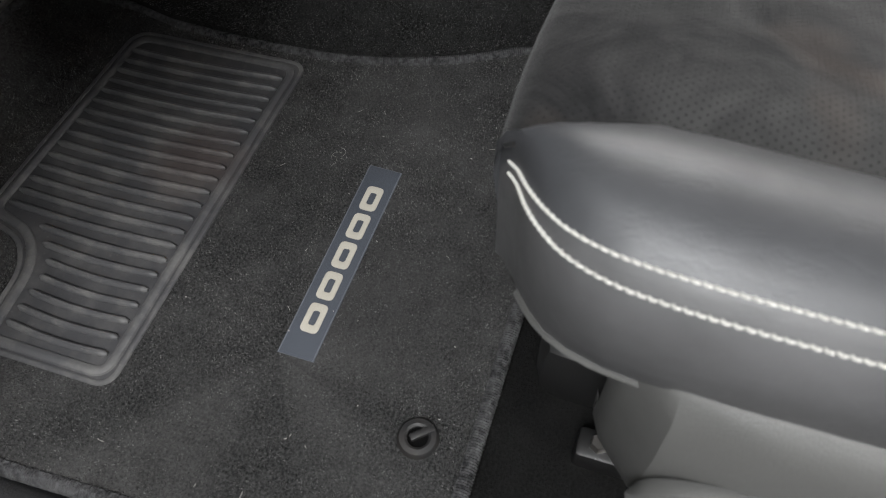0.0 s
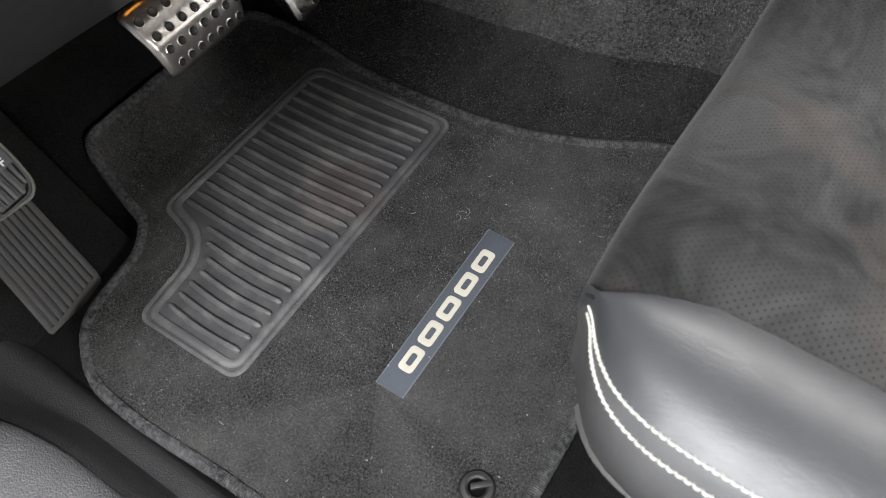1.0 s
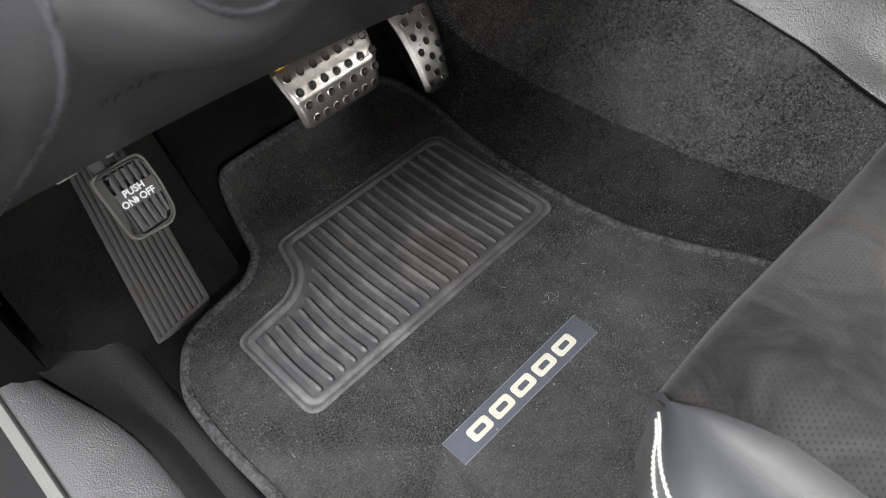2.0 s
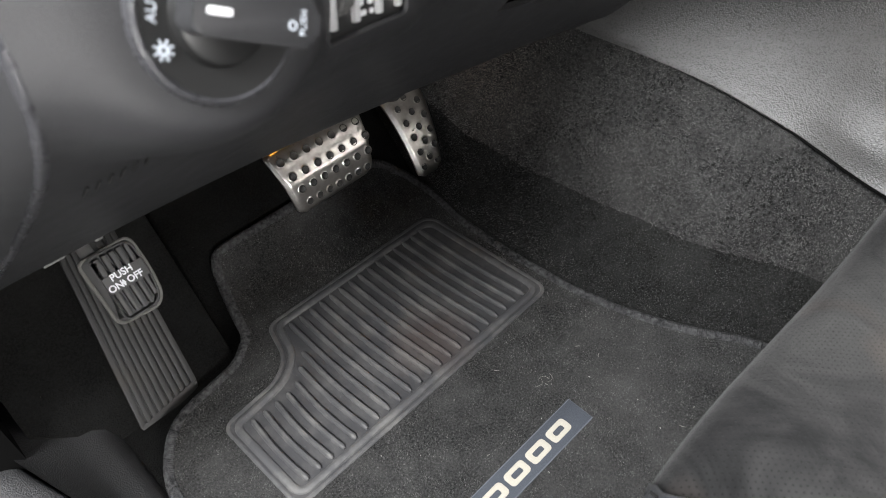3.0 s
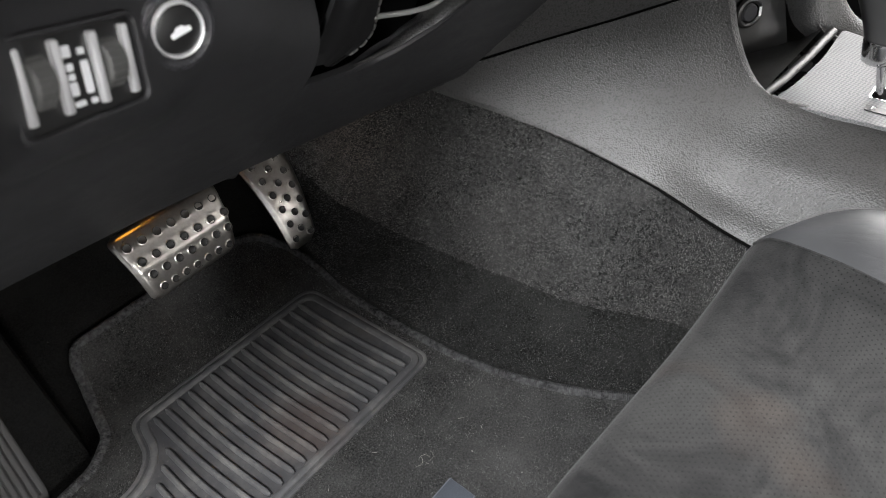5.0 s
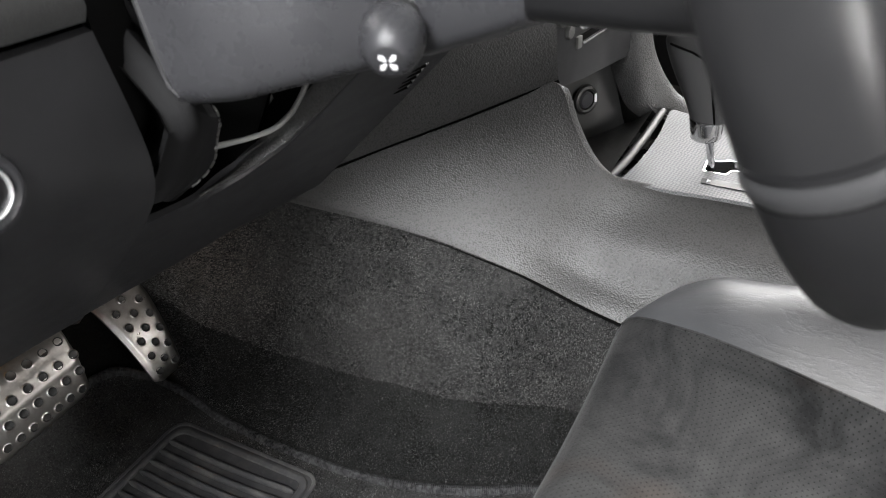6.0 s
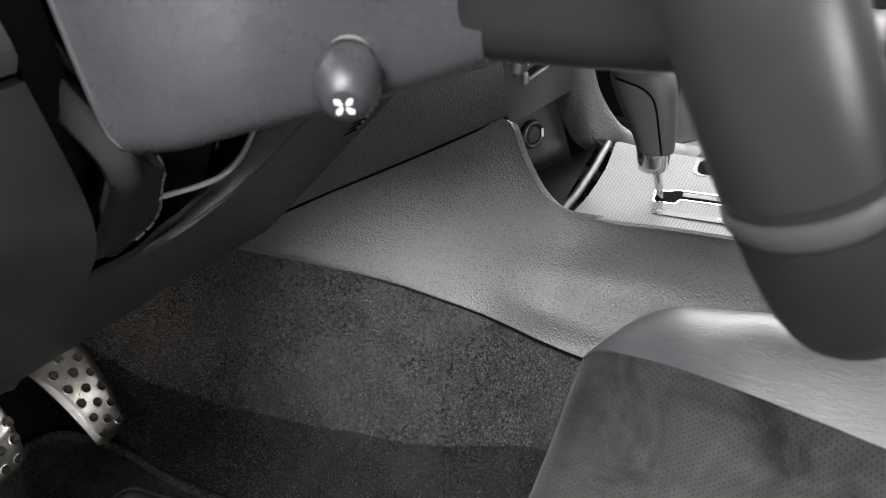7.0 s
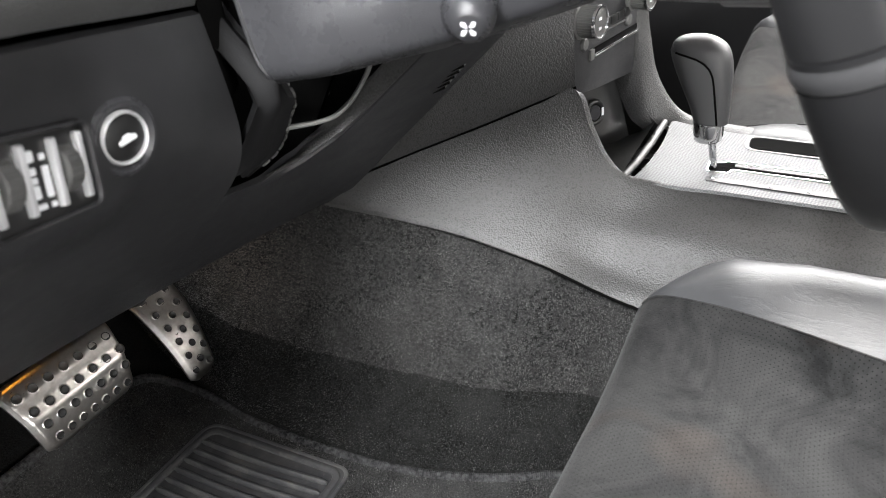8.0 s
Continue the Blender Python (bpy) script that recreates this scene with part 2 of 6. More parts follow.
def brushed_steel():
    m = material("brushed_steel", (0.56, 0.53, 0.49), 0.3, 1.0)
    n = Net(m)
    lines = n.node("ShaderNodeTexNoise", Vector=n.stretched(40, 1600, 1600), Scale=1.0, Detail=3.0).outputs["Fac"]
    grime = n.noise(70.0, 4.0, 0.65)
    n.colour(n.mix(n.ramp(grime, [(0.35, 0.0), (0.75, 1.0)]), (0.60, 0.58, 0.55), (0.40, 0.37, 0.34)))
    n.rough(n.math("ADD", n.math("MULTIPLY", grime, 0.25), 0.2))
    n.bump(lines, 0.12, 0.0003)
    return m


STEEL = brushed_steel()


def rubber(name, base, dirt=(0.16, 0.13, 0.105), dirty=0.5, rust=False):
    m = material(name, base, 0.62)
    n = Net(m)
    dust = n.noise(26.0, 5.0, 0.68)
    flecks = n.noise(260.0, 3.0, 0.6)
    c = n.mix(n.math("MULTIPLY", n.ramp(dust, [(0.45, 0.0), (0.75, 1.0)]), dirty), base, dirt)
    c = n.mix(n.math("MULTIPLY", n.ramp(flecks, [(0.62, 0.0), (0.75, 1.0)]), 0.3 * dirty), c, (0.3, 0.28, 0.25))
    if rust:
        off = n.node("ShaderNodeVectorMath", Vector=n.co)
        off.operation = "DISTANCE"
        off.inputs[1].default_value = (0.165, 0.17, 0.0)
        blotch = n.math("ADD", off.outputs["Value"], n.math("MULTIPLY", n.noise(40.0, 3.0), 0.05))
        c = n.mix(n.math("MULTIPLY", n.ramp(blotch, [(0.045, 1.0), (0.085, 0.0)]), 0.28), c, (0.085, 0.052, 0.040))
    n.colour(c)
    n.rough(n.math("ADD", n.math("MULTIPLY", dust, 0.3), 0.42))
    n.bump(n.noise(900.0, 3.0), 0.25, 0.0004)
    return m


HEEL = rubber("heel_pad_vinyl", (0.060, 0.060, 0.063), (0.19, 0.185, 0.175), 0.6, rust=True)
# Darker base between the ribs: groove shade and less wear in one colour.
HEEL_SHADED_BASE = rubber("heel_pad_shaded_unworn_vinyl", (0.040, 0.040, 0.043), (0.14, 0.135, 0.13), 0.45, rust=True)
REST = rubber("foot_rest_rubber", (0.010, 0.010, 0.0105), dirty=0.12)
PADR = rubber("pedal_rubber", (0.042, 0.042, 0.042), (0.1, 0.09, 0.08), 0.3)
# Paler rubber, carrying the light that falls on the pad's flank.
LIT_EDGE_RUBBER = rubber("lit_edge_rubber", (0.10, 0.098, 0.092), (0.18, 0.17, 0.15), 0.5)
STUD = rubber("stud_rubber", (0.010, 0.010, 0.010), (0.10, 0.09, 0.08), 0.5)


def badge_cloth():
    m = material("woven_badge_cloth", (0.045, 0.052, 0.066), 0.8)
    n = Net(m)
    w1 = n.node("ShaderNodeTexWave", Vector=n.co, Scale=420.0, Distortion=0.4)
    n.colour(n.mix(w1.outputs["Fac"], (0.032, 0.038, 0.050), (0.062, 0.070, 0.085)))
    n.bump(w1.outputs["Fac"], 0.3, 0.0004)
    return m


def thread(name, a, b, scale=700.0):
    m = material(name, a, 0.65)
    n = Net(m)
    n.colour(n.mix(n.noise(scale, 2.0), a, b))
    n.bump(n.noise(scale * 1.5, 2.0), 0.4, 0.0004)
    return m


BADGE = badge_cloth()
EMBROIDERY = thread("cream_embroidery", (0.36, 0.335, 0.28), (0.48, 0.455, 0.395))
STITCH = thread("grey_white_thread", (0.45, 0.44, 0.40), (0.72, 0.71, 0.67))


def weave_metal():
    """Silver trim with a fine diagonal chequer."""
    m = material("patterned_silver_trim", (0.3, 0.3, 0.3), 0.5, 0.0, 0.2)
    n = Net(m)
    chk = n.node("ShaderNodeTexChecker", Vector=n.stretched(1, 1, 1, (0, 0, 0.95)), Scale=420.0)
    cloud = n.noise(20.0, 3.0)
    n.colour(n.mix(chk.outputs["Fac"], (0.120, 0.122, 0.125), (0.185, 0.188, 0.192)))
    n.rough(n.math("ADD", n.math("MULTIPLY", cloud, 0.15), 0.45))
    n.bump(chk.outputs["Fac"], 0.3, 0.0005)
    return m


PLATE = weave_metal()

# ---- mesh helpers ----


def as_mesh(bm, name, mat, smooth=True):
    bmesh.ops.recalc_face_normals(bm, faces=bm.faces)
    me = bpy.data.meshes.new(name)
    bm.to_mesh(me)
    bm.free()
    if smooth:
        for p in me.polygons:
            p.use_smooth = True
        me.set_sharp_from_angle(angle=radians(38))
    if mat:
        me.materials.append(mat)
    return me


def part(name, bm, mat, parent, label=""):
    ob = new(name, as_mesh(bm, name, mat))
    ob.parent = parent
    return tagged(ob, label)


def thing(name, label, category, group="", kind="", at=(0, 0, 0)):
    ob = new(name)
    ob.location = at
    ob.empty_display_size = 0.02
    return tagged(ob, label, category, group, kind)


def solo(name, bm, mat, label, category, group="", kind=""):
    ob = new(name, as_mesh(bm, name, mat))
    return tagged(ob, label, category, group, kind)


def grid(points, close_u=False, close_v=False, bm=None):
    """Quads over rows of points."""
    bm = bm or bmesh.new()
    rows = [[bm.verts.new(p) for p in row] for row in points]
    nu, nv = len(rows), len(rows[0])
    for i in range(nu if close_u else nu - 1):
        for j in range(nv if close_v else nv - 1):
            bm.faces.new((rows[i][j], rows[(i + 1) % nu][j], rows[(i + 1) % nu][(j + 1) % nv], rows[i][(j + 1) % nv]))
    return bm


def shell(points, normal_offset):
    """A sheet over rows of points with thickness: the back lies at the given offset vector."""
    off = Vector(normal_offset)
    bm = bmesh.new()
    rows = [[bm.verts.new(p) for p in row] for row in points]
    back = [[bm.verts.new(Vector(p) + off) for p in row] for row in points]
    nu, nv = len(rows), len(rows[0])
    for i in range(nu - 1):
        for j in range(nv - 1):
            bm.faces.new((rows[i][j], rows[i + 1][j], rows[i + 1][j + 1], rows[i][j + 1]))
            bm.faces.new((back[i][j], back[i][j + 1], back[i + 1][j + 1], back[i + 1][j]))
    ring = [(i, 0) for i in range(nu)] + [(nu - 1, j) for j in range(1, nv)] + [(i, nv - 1) for i in range(nu - 2, -1, -1)] + [(0, j) for j in range(nv - 2, 0, -1)]
    for (a, b), (c, d) in zip(ring, ring[1:] + ring[:1]):
        bm.faces.new((rows[a][b], rows[c][d], back[c][d], back[a][b]))
    return bm


def box(bm, lo, hi, bevel=0.0, seg=2):
    c = [(a + b) / 2 for a, b in zip(lo, hi)]
    made = bmesh.ops.create_cube(bm, size=1.0, matrix=Matrix.LocRotScale(c, None, [b - a for a, b in zip(lo, hi)]))
    if bevel:
        vs = set(made["verts"])
        es = [e for e in bm.edges if e.verts[0] in vs and e.verts[1] in vs]
        bmesh.ops.bevel(bm, geom=es, offset=bevel, segments=seg, affect="EDGES", profile=0.5)
    return bm


def prism(outline, z0, z1, bevel=0.0, bm=None, seg=2):
    """An upright slab over an outline of (x, y)."""
    bm = bm or bmesh.new()
    low = [bm.verts.new((x, y, z0)) for x, y in outline]
    top = [bm.verts.new((x, y, z1)) for x, y in outline]
    bm.faces.new(low[::-1])
    cap = bm.faces.new(top)
    n = len(low)
    for i in range(n):
        bm.faces.new((low[i], low[(i + 1) % n], top[(i + 1) % n], top[i]))
    if bevel:
        bmesh.ops.bevel(bm, geom=list(cap.edges), offset=bevel, segments=seg, affect="EDGES", profile=0.5)
    return bm


def rounded(corners, seg=5):
    """Outline through (x, y, r) corners with rounded bends."""
    out, n = [], len(corners)
    for i, (x, y, r) in enumerate(corners):
        p, a, b = Vector((x, y)), Vector(corners[i - 1][:2]), Vector(corners[(i + 1) % n][:2])
        if r <= 0:
            out.append((x, y))
            continue
        da, db = (a - p).normalized(), (b - p).normalized()
        s, e = p + da * r, p + db * r
        for k in range(seg + 1):
            t = k / seg
            q = s * (1 - t) ** 2 + p * 2 * t * (1 - t) + e * t ** 2
            out.append((q.x, q.y))
    return out


def spline(points, count):
    """Evenly spaced points on a smooth line through the given ones."""
    P = [Vector(p) for p in points]
    P = [P[0] * 2 - P[1]] + P + [P[-1] * 2 - P[-2]]
    dense = []
    for i in range(1, len(P) - 2):
        for k in range(16):
            t = k / 16
            a, b, c, d = P[i - 1:i + 3]
            dense.append(0.5 * (2 * b + (c - a) * t + (2 * a - 5 * b + 4 * c - d) * t * t + (3 * b - a - 3 * c + d) * t ** 3))
    dense.append(P[-2])
    length = [0.0]
    for a, b in zip(dense, dense[1:]):
        length.append(length[-1] + (b - a).length)
    out, j = [], 0
    for k in range(count):
        want = length[-1] * k / (count - 1)
        while j < len(dense) - 2 and length[j + 1] < want:
            j += 1
        f = (want - length[j]) / max(length[j + 1] - length[j], 1e-9)
        out.append(dense[j].lerp(dense[j + 1], min(1, f)))
    return out


def tube(points, radius, seg=10, closed=False, caps=True, squash=1.0, up=(0, 0, 1), bm=None):
    """A round bar along points; radius may be a function of 0..1 or a number."""
    bm = bm or bmesh.new()
    P = [Vector(p) for p in points]
    n, rings = len(P), []
    for i, p in enumerate(P):
        a = P[i - 1] if (i or closed) else p
        b = P[(i + 1) % n] if (i < n - 1 or closed) else p
        t = (b - a).normalized()
        u = Vector(up)
        u = (u - t * u.dot(t)).normalized() if abs(u.normalized().dot(t)) < 0.98 else t.orthogonal().normalized()
        v = t.cross(u)
        r = radius(i / max(1, n - 1)) if callable(radius) else radius
        rings.append([bm.verts.new(p + (v * math.cos(w) + u * math.sin(w) * squash) * r) for w in (2 * math.pi * k / seg for k in range(seg))])
    for i in range(n if closed else n - 1):
        A, B = rings[i], rings[(i + 1) % n]
        for k in range(seg):
            bm.faces.new((A[k], A[(k + 1) % seg], B[(k + 1) % seg], B[k]))
    if caps and not closed:
        bm.faces.new(rings[0][::-1])
        bm.faces.new(rings[-1])
    return bm


def lathe(profile, m=None, seg=32, bm=None):
    """Turned shape from (radius, height) pairs, about z, then moved by m."""
    bm = bm or bmesh.new()
    m = m or Matrix()
    rings = []
    for r, h in profile:
        if r < 1e-6:
            rings.append([bm.verts.new(m @ Vector((0, 0, h)))])
        else:
            rings.append([bm.verts.new(m @ Vector((r * math.cos(w), r * math.sin(w), h))) for w in (2 * math.pi * k / seg for k in range(seg))])
    for A, B in zip(rings, rings[1:]):
        for k in range(seg):
            a, b = A[k % len(A)], A[(k + 1) % len(A)]
            c, d = B[(k + 1) % len(B)], B[k % len(B)]
            vs = []
            for v in (a, b, c, d):
                if v not in vs:
                    vs.append(v)
            if len(vs) > 2:
                bm.faces.new(vs)
    return bm


def basis(origin, right, up):
    """Local x along right, y along up, z out of the face."""
    r = Vector(right).normalized()
    u = Vector(up)
    u = (u - r * u.dot(r)).normalized()
    n = r.cross(u)
    m = Matrix((r, u, n)).transposed().to_4x4()
    m.translation = origin
    return m


def moved(bm, m):
    bmesh.ops.transform(bm, matrix=m, verts=bm.verts)
    return bm


def lettering(text, size, m, mat, parent, name="marking", thick=0.0003, squeeze=1.0, heavy=0.0):
    c = bpy.data.curves.new(name, "FONT")
    c.body, c.size, c.extrude, c.align_x, c.align_y, c.resolution_u = text, size, thick, "CENTER", "CENTER", 3
    c.offset = heavy
    tmp = bpy.data.objects.new(name, c)
    scene.collection.objects.link(tmp)
    me = bpy.data.meshes.new_from_object(tmp.evaluated_get(bpy.context.evaluated_depsgraph_get()))
    bpy.data.objects.remove(tmp)
    me.transform(m @ Matrix.Diagonal((squeeze, 1, 1, 1)))
    me.materials.clear()
    me.materials.append(mat)
    ob = new(name, me)
    ob.parent = parent
    return ob


def lerp(a, b, t):
    return a + (b - a) * t


def table(x, pairs):
    """Straight-line table look-up."""
    if x <= pairs[0][0]:
        return pairs[0][1]
    for (a, va), (b, vb) in zip(pairs, pairs[1:]):
        if x <= b:
            return va + (vb - va) * (x - a) / (b - a)
    return pairs[-1][1]


def smooth(a, b, x):
    t = max(0.0, min(1.0, (x - a) / (b - a)))
    return t * t * (3 - 2 * t)

# ---- cabin shell ----


def slab(name, lo, hi, mat, label, category="wall", bevel=0.0):
    bm = bmesh.new()
    box(bm, lo, hi, bevel)
    return solo(name, bm, mat, label, category, kind="structure")


def build_shell():
    # Unseen ground, made pale to bounce light up under the dash.
    bm = grid([[(x, y, -0.42) for x in (-60, -4, 0, 4, 60)] for y in (-60, -4, 0, 4, 60)])
    m = material("concrete", (0.3, 0.3, 0.29), 0.9)
    n = Net(m)
    n.colour(n.mix(n.noise(90.0, 4.0), (0.24, 0.24, 0.23), (0.36, 0.355, 0.345)))
    n.bump(n.noise(140.0, 3.0), 0.4, 0.004)
    solo("ground", bm, m, "unseen concrete ground, made pale to bounce light upwards", "ground", kind="structure")
    slab("ceiling", (0.02, -1.70, 1.06), (1.56, 0.42, 1.10), LINER, "pale fabric headliner of the car roof", "ceiling")
    slab("wall_rear", (-0.26, -1.74, -0.10), (1.60, -1.70, 0.62), DASH, "plain rear wall of the cabin")
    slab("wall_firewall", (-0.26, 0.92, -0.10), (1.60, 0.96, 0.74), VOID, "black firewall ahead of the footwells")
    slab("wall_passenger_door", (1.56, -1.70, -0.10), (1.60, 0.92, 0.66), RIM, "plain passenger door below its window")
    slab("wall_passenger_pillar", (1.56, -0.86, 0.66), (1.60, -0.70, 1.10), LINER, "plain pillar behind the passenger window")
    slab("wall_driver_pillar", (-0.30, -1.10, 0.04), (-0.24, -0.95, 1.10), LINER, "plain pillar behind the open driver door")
    # Unseen door slab, added to keep low sky light off the footwell.
    slab("unseen_driver_door", (-1.20, 0.44, -0.05), (-0.31, 0.52, 0.95), LINER, "plain unseen driver door, added to block low sky light")
    # Coloured near-black for the shade at the sill's front end.
    slab("wall_driver_front", (-0.31, 0.34, 0.02), (-0.238, 0.92, 0.74), VOID, "panel ahead of the open driver door, shade in its black")
    # Block added to shade the left front of the footwell.
    slab("hinge_light_block", (-0.33, 0.14, 0.34), (-0.215, 0.34, 0.74), VOID, "dark pillar added beside the dashboard end to block light")


build_shell()

# ---- console edge, shared by carpet and console ----
BOTTOM = [(0.440, 0.30, 0.292), (0.452, 0.23, 0.280), (0.457, 0.19, 0.273), (0.468, 0.12, 0.265), (0.479, 0.04, 0.254), (0.485, -0.02, 0.240), (0.488, -0.055, 0.231),
          (0.489, -0.07, 0.226), (0.490, -0.09, 0.219), (0.490, -0.115, 0.211), (0.489, -0.15, 0.203), (0.487, -0.20, 0.196), (0.487, -0.30, 0.185), (0.487, -0.55, 0.170)]
TOP = [(0.445, 0.28, 0.298), (0.462, 0.20, 0.300), (0.476, 0.159, 0.310), (0.502, 0.10, 0.335), (0.535, 0.03, 0.363), (0.562, -0.028, 0.388), (0.576, -0.057, 0.400),
       (0.576, -0.075, 0.360), (0.578, -0.093, 0.326), (0.584, -0.115, 0.304), (0.596, -0.15, 0.295), (0.603, -0.20, 0.290), (0.603, -0.30, 0.287), (0.603, -0.55, 0.283)]
CENTRE_X = 0.672


def edge_at(y, curve):
    c = curve[::-1]
    return table(y, [(p[1], p[0]) for p in c]), table(y, [(p[1], p[2]) for p in c])


def fibres(name, rows, count, length, width, mat, label, parent=None, skip=None):
    """Upright carpet fibres, one small triangle each, over rows of points."""
    P = np.array([[tuple(p) for p in r] for r in rows])
    nu, nv = P.shape[:2]
    rng = np.random.default_rng(len(name) * 7 + count)
    area = np.linalg.norm(np.cross(P[1:, :-1] - P[:-1, :-1], P[:-1, 1:] - P[:-1, :-1]), axis=2).ravel()
    cell = rng.choice(len(area), count, p=area / area.sum())
    i, j = cell // (nv - 1), cell % (nv - 1)
    a, b = rng.random(count)[:, None], rng.random(count)[:, None]
    p00, p10, p01, p11 = P[i, j], P[i + 1, j], P[i, j + 1], P[i + 1, j + 1]
    at = (p00 * (1 - a) + p10 * a) * (1 - b) + (p01 * (1 - a) + p11 * a) * b
    n = np.cross(p10 - p00, p01 - p00)
    n /= np.linalg.norm(n, axis=1)[:, None] + 1e-12
    eye_side = np.array((-0.2, -0.25, 0.7)) - at
    n *= np.sign((n * eye_side).sum(1))[:, None]
    if skip is not None:
        ok = ~skip(at)
        at, n = at[ok], n[ok]
    k = len(at)
    lean = rng.normal(0, 0.55, (k, 3))
    drift = np.stack([np.sin(at[:, 1] * 31 + at[:, 0] * 17), np.cos(at[:, 0] * 27 - at[:, 1] * 13), np.zeros(k)], 1) * 0.45
    way = n + lean + drift
    way /= np.linalg.norm(way, axis=1)[:, None]
    side = np.cross(way, rng.normal(0, 1, (k, 3)))
    side *= (width * 0.5 * rng.uniform(0.6, 1.3, k) / (np.linalg.norm(side, axis=1) + 1e-9))[:, None]
    tip = at + way * (length * rng.uniform(0.5, 1.2, k))[:, None]
    low = at - n * 0.0008
    v = np.stack([low - side, low + side, tip], 1).reshape(-1, 3)
    me = bpy.data.meshes.new(name)
    me.from_pydata(v.tolist(), [], np.arange(3 * k).reshape(-1, 3).tolist())
    me.materials.append(mat)
    ob = new(name, me)
    if parent:
        ob.parent = parent
    return tagged(ob, label, "" if parent else "carpet pile", kind="stuff")


def build_floor():
    xs = [-0.30 + 0.05 * i for i in range(40)]
    ys = [-1.70 + 0.05 * i for i in range(41)] + [0.36, 0.39, 0.42, 0.46, 0.52, 0.60, 0.70, 0.80, 0.93]
    bm = grid([[(x, y, -0.012 + 0.75 * max(0.0, y - 0.43) + 0.02 * smooth(0.39, 0.46, y)) for x in xs] for y in ys])
    solo("floor", bm, SHADED_TOE, "black carpeted floor and toe board, footwell shade in its colour", "floor", kind="structure")


def build_tunnel():
    foot = [(-0.8, 0.46), (-0.2, 0.45), (-0.107, 0.417), (-0.05, 0.383), (0.026, 0.356), (0.10, 0.343), (0.20, 0.341), (0.30, 0.345), (0.40, 0.372), (0.6, 0.40), (0.93, 0.42)]
    crease_x = [(-0.8, 0.48), (-0.2, 0.478), (-0.1, 0.455), (0.0, 0.413), (0.1, 0.392), (0.2, 0.378), (0.33, 0.380), (0.45, 0.395), (0.93, 0.43)]
    crease_z = [(-0.8, 0.06), (-0.1, 0.078), (0.0, 0.088), (0.2, 0.102), (0.33, 0.112), (0.45, 0.13), (0.93, 0.2)]
    rows = []
    ys = [-0.8 + 0.02 * i for i in range(87)]
    for y in ys:
        xt, zt = edge_at(y, BOTTOM)
        if y > 0.30:
            xt, zt = 0.440 + 0.0 * y, 0.292 + 0.25 * (y - 0.30)
        wave = noise.noise(Vector((y * 14, 3.1, 0.7))) * 0.005 + noise.noise(Vector((y * 45, 1.1, 0.2))) * 0.0015
        xf, xc, zc = table(y, foot), table(y, crease_x) + 0.3 * wave, table(y, crease_z) + wave
        row = []
        for k in range(22):
            t = k / 21
            if t < 0.4:
                s = t / 0.4
                x, z = lerp(xf, xc, s ** 1.15), lerp(-0.02, zc, s)
                x -= 0.006 * math.sin(math.pi * s)
            else:
                s = (t - 0.4) / 0.6
                x, z = lerp(xc, xt + 0.012, s), lerp(zc, zt + 0.003, s)
                z += 0.006 * math.sin(math.pi * s)
            soft = math.exp(-((t - 0.4) / 0.05) ** 2)
            x -= 0.003 * soft
            wob = noise.noise(Vector((x * 9, y * 9, z * 9))) * 0.003
            row.append((x + wob, y, z))
        rows.append(row)
    # The lower band is coloured darker to stand for the seat's shade.
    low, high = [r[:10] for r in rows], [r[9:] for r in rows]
    solo("shaded_carpet_side", grid(low), SHADED_CARPET, "lower tunnel carpet, seat shade in its darker colour", "carpet", kind="structure")
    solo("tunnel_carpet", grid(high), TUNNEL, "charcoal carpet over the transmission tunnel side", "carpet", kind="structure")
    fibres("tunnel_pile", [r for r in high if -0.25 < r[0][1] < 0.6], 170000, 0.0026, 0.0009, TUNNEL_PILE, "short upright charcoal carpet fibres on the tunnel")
    fibres("floor_pile", [r[2:] for r in low if -0.25 < r[0][1] < 0.6], 60000, 0.0026, 0.0009, SHADED_PILE, "short carpet fibres beside the mat, seat shade in their colour")


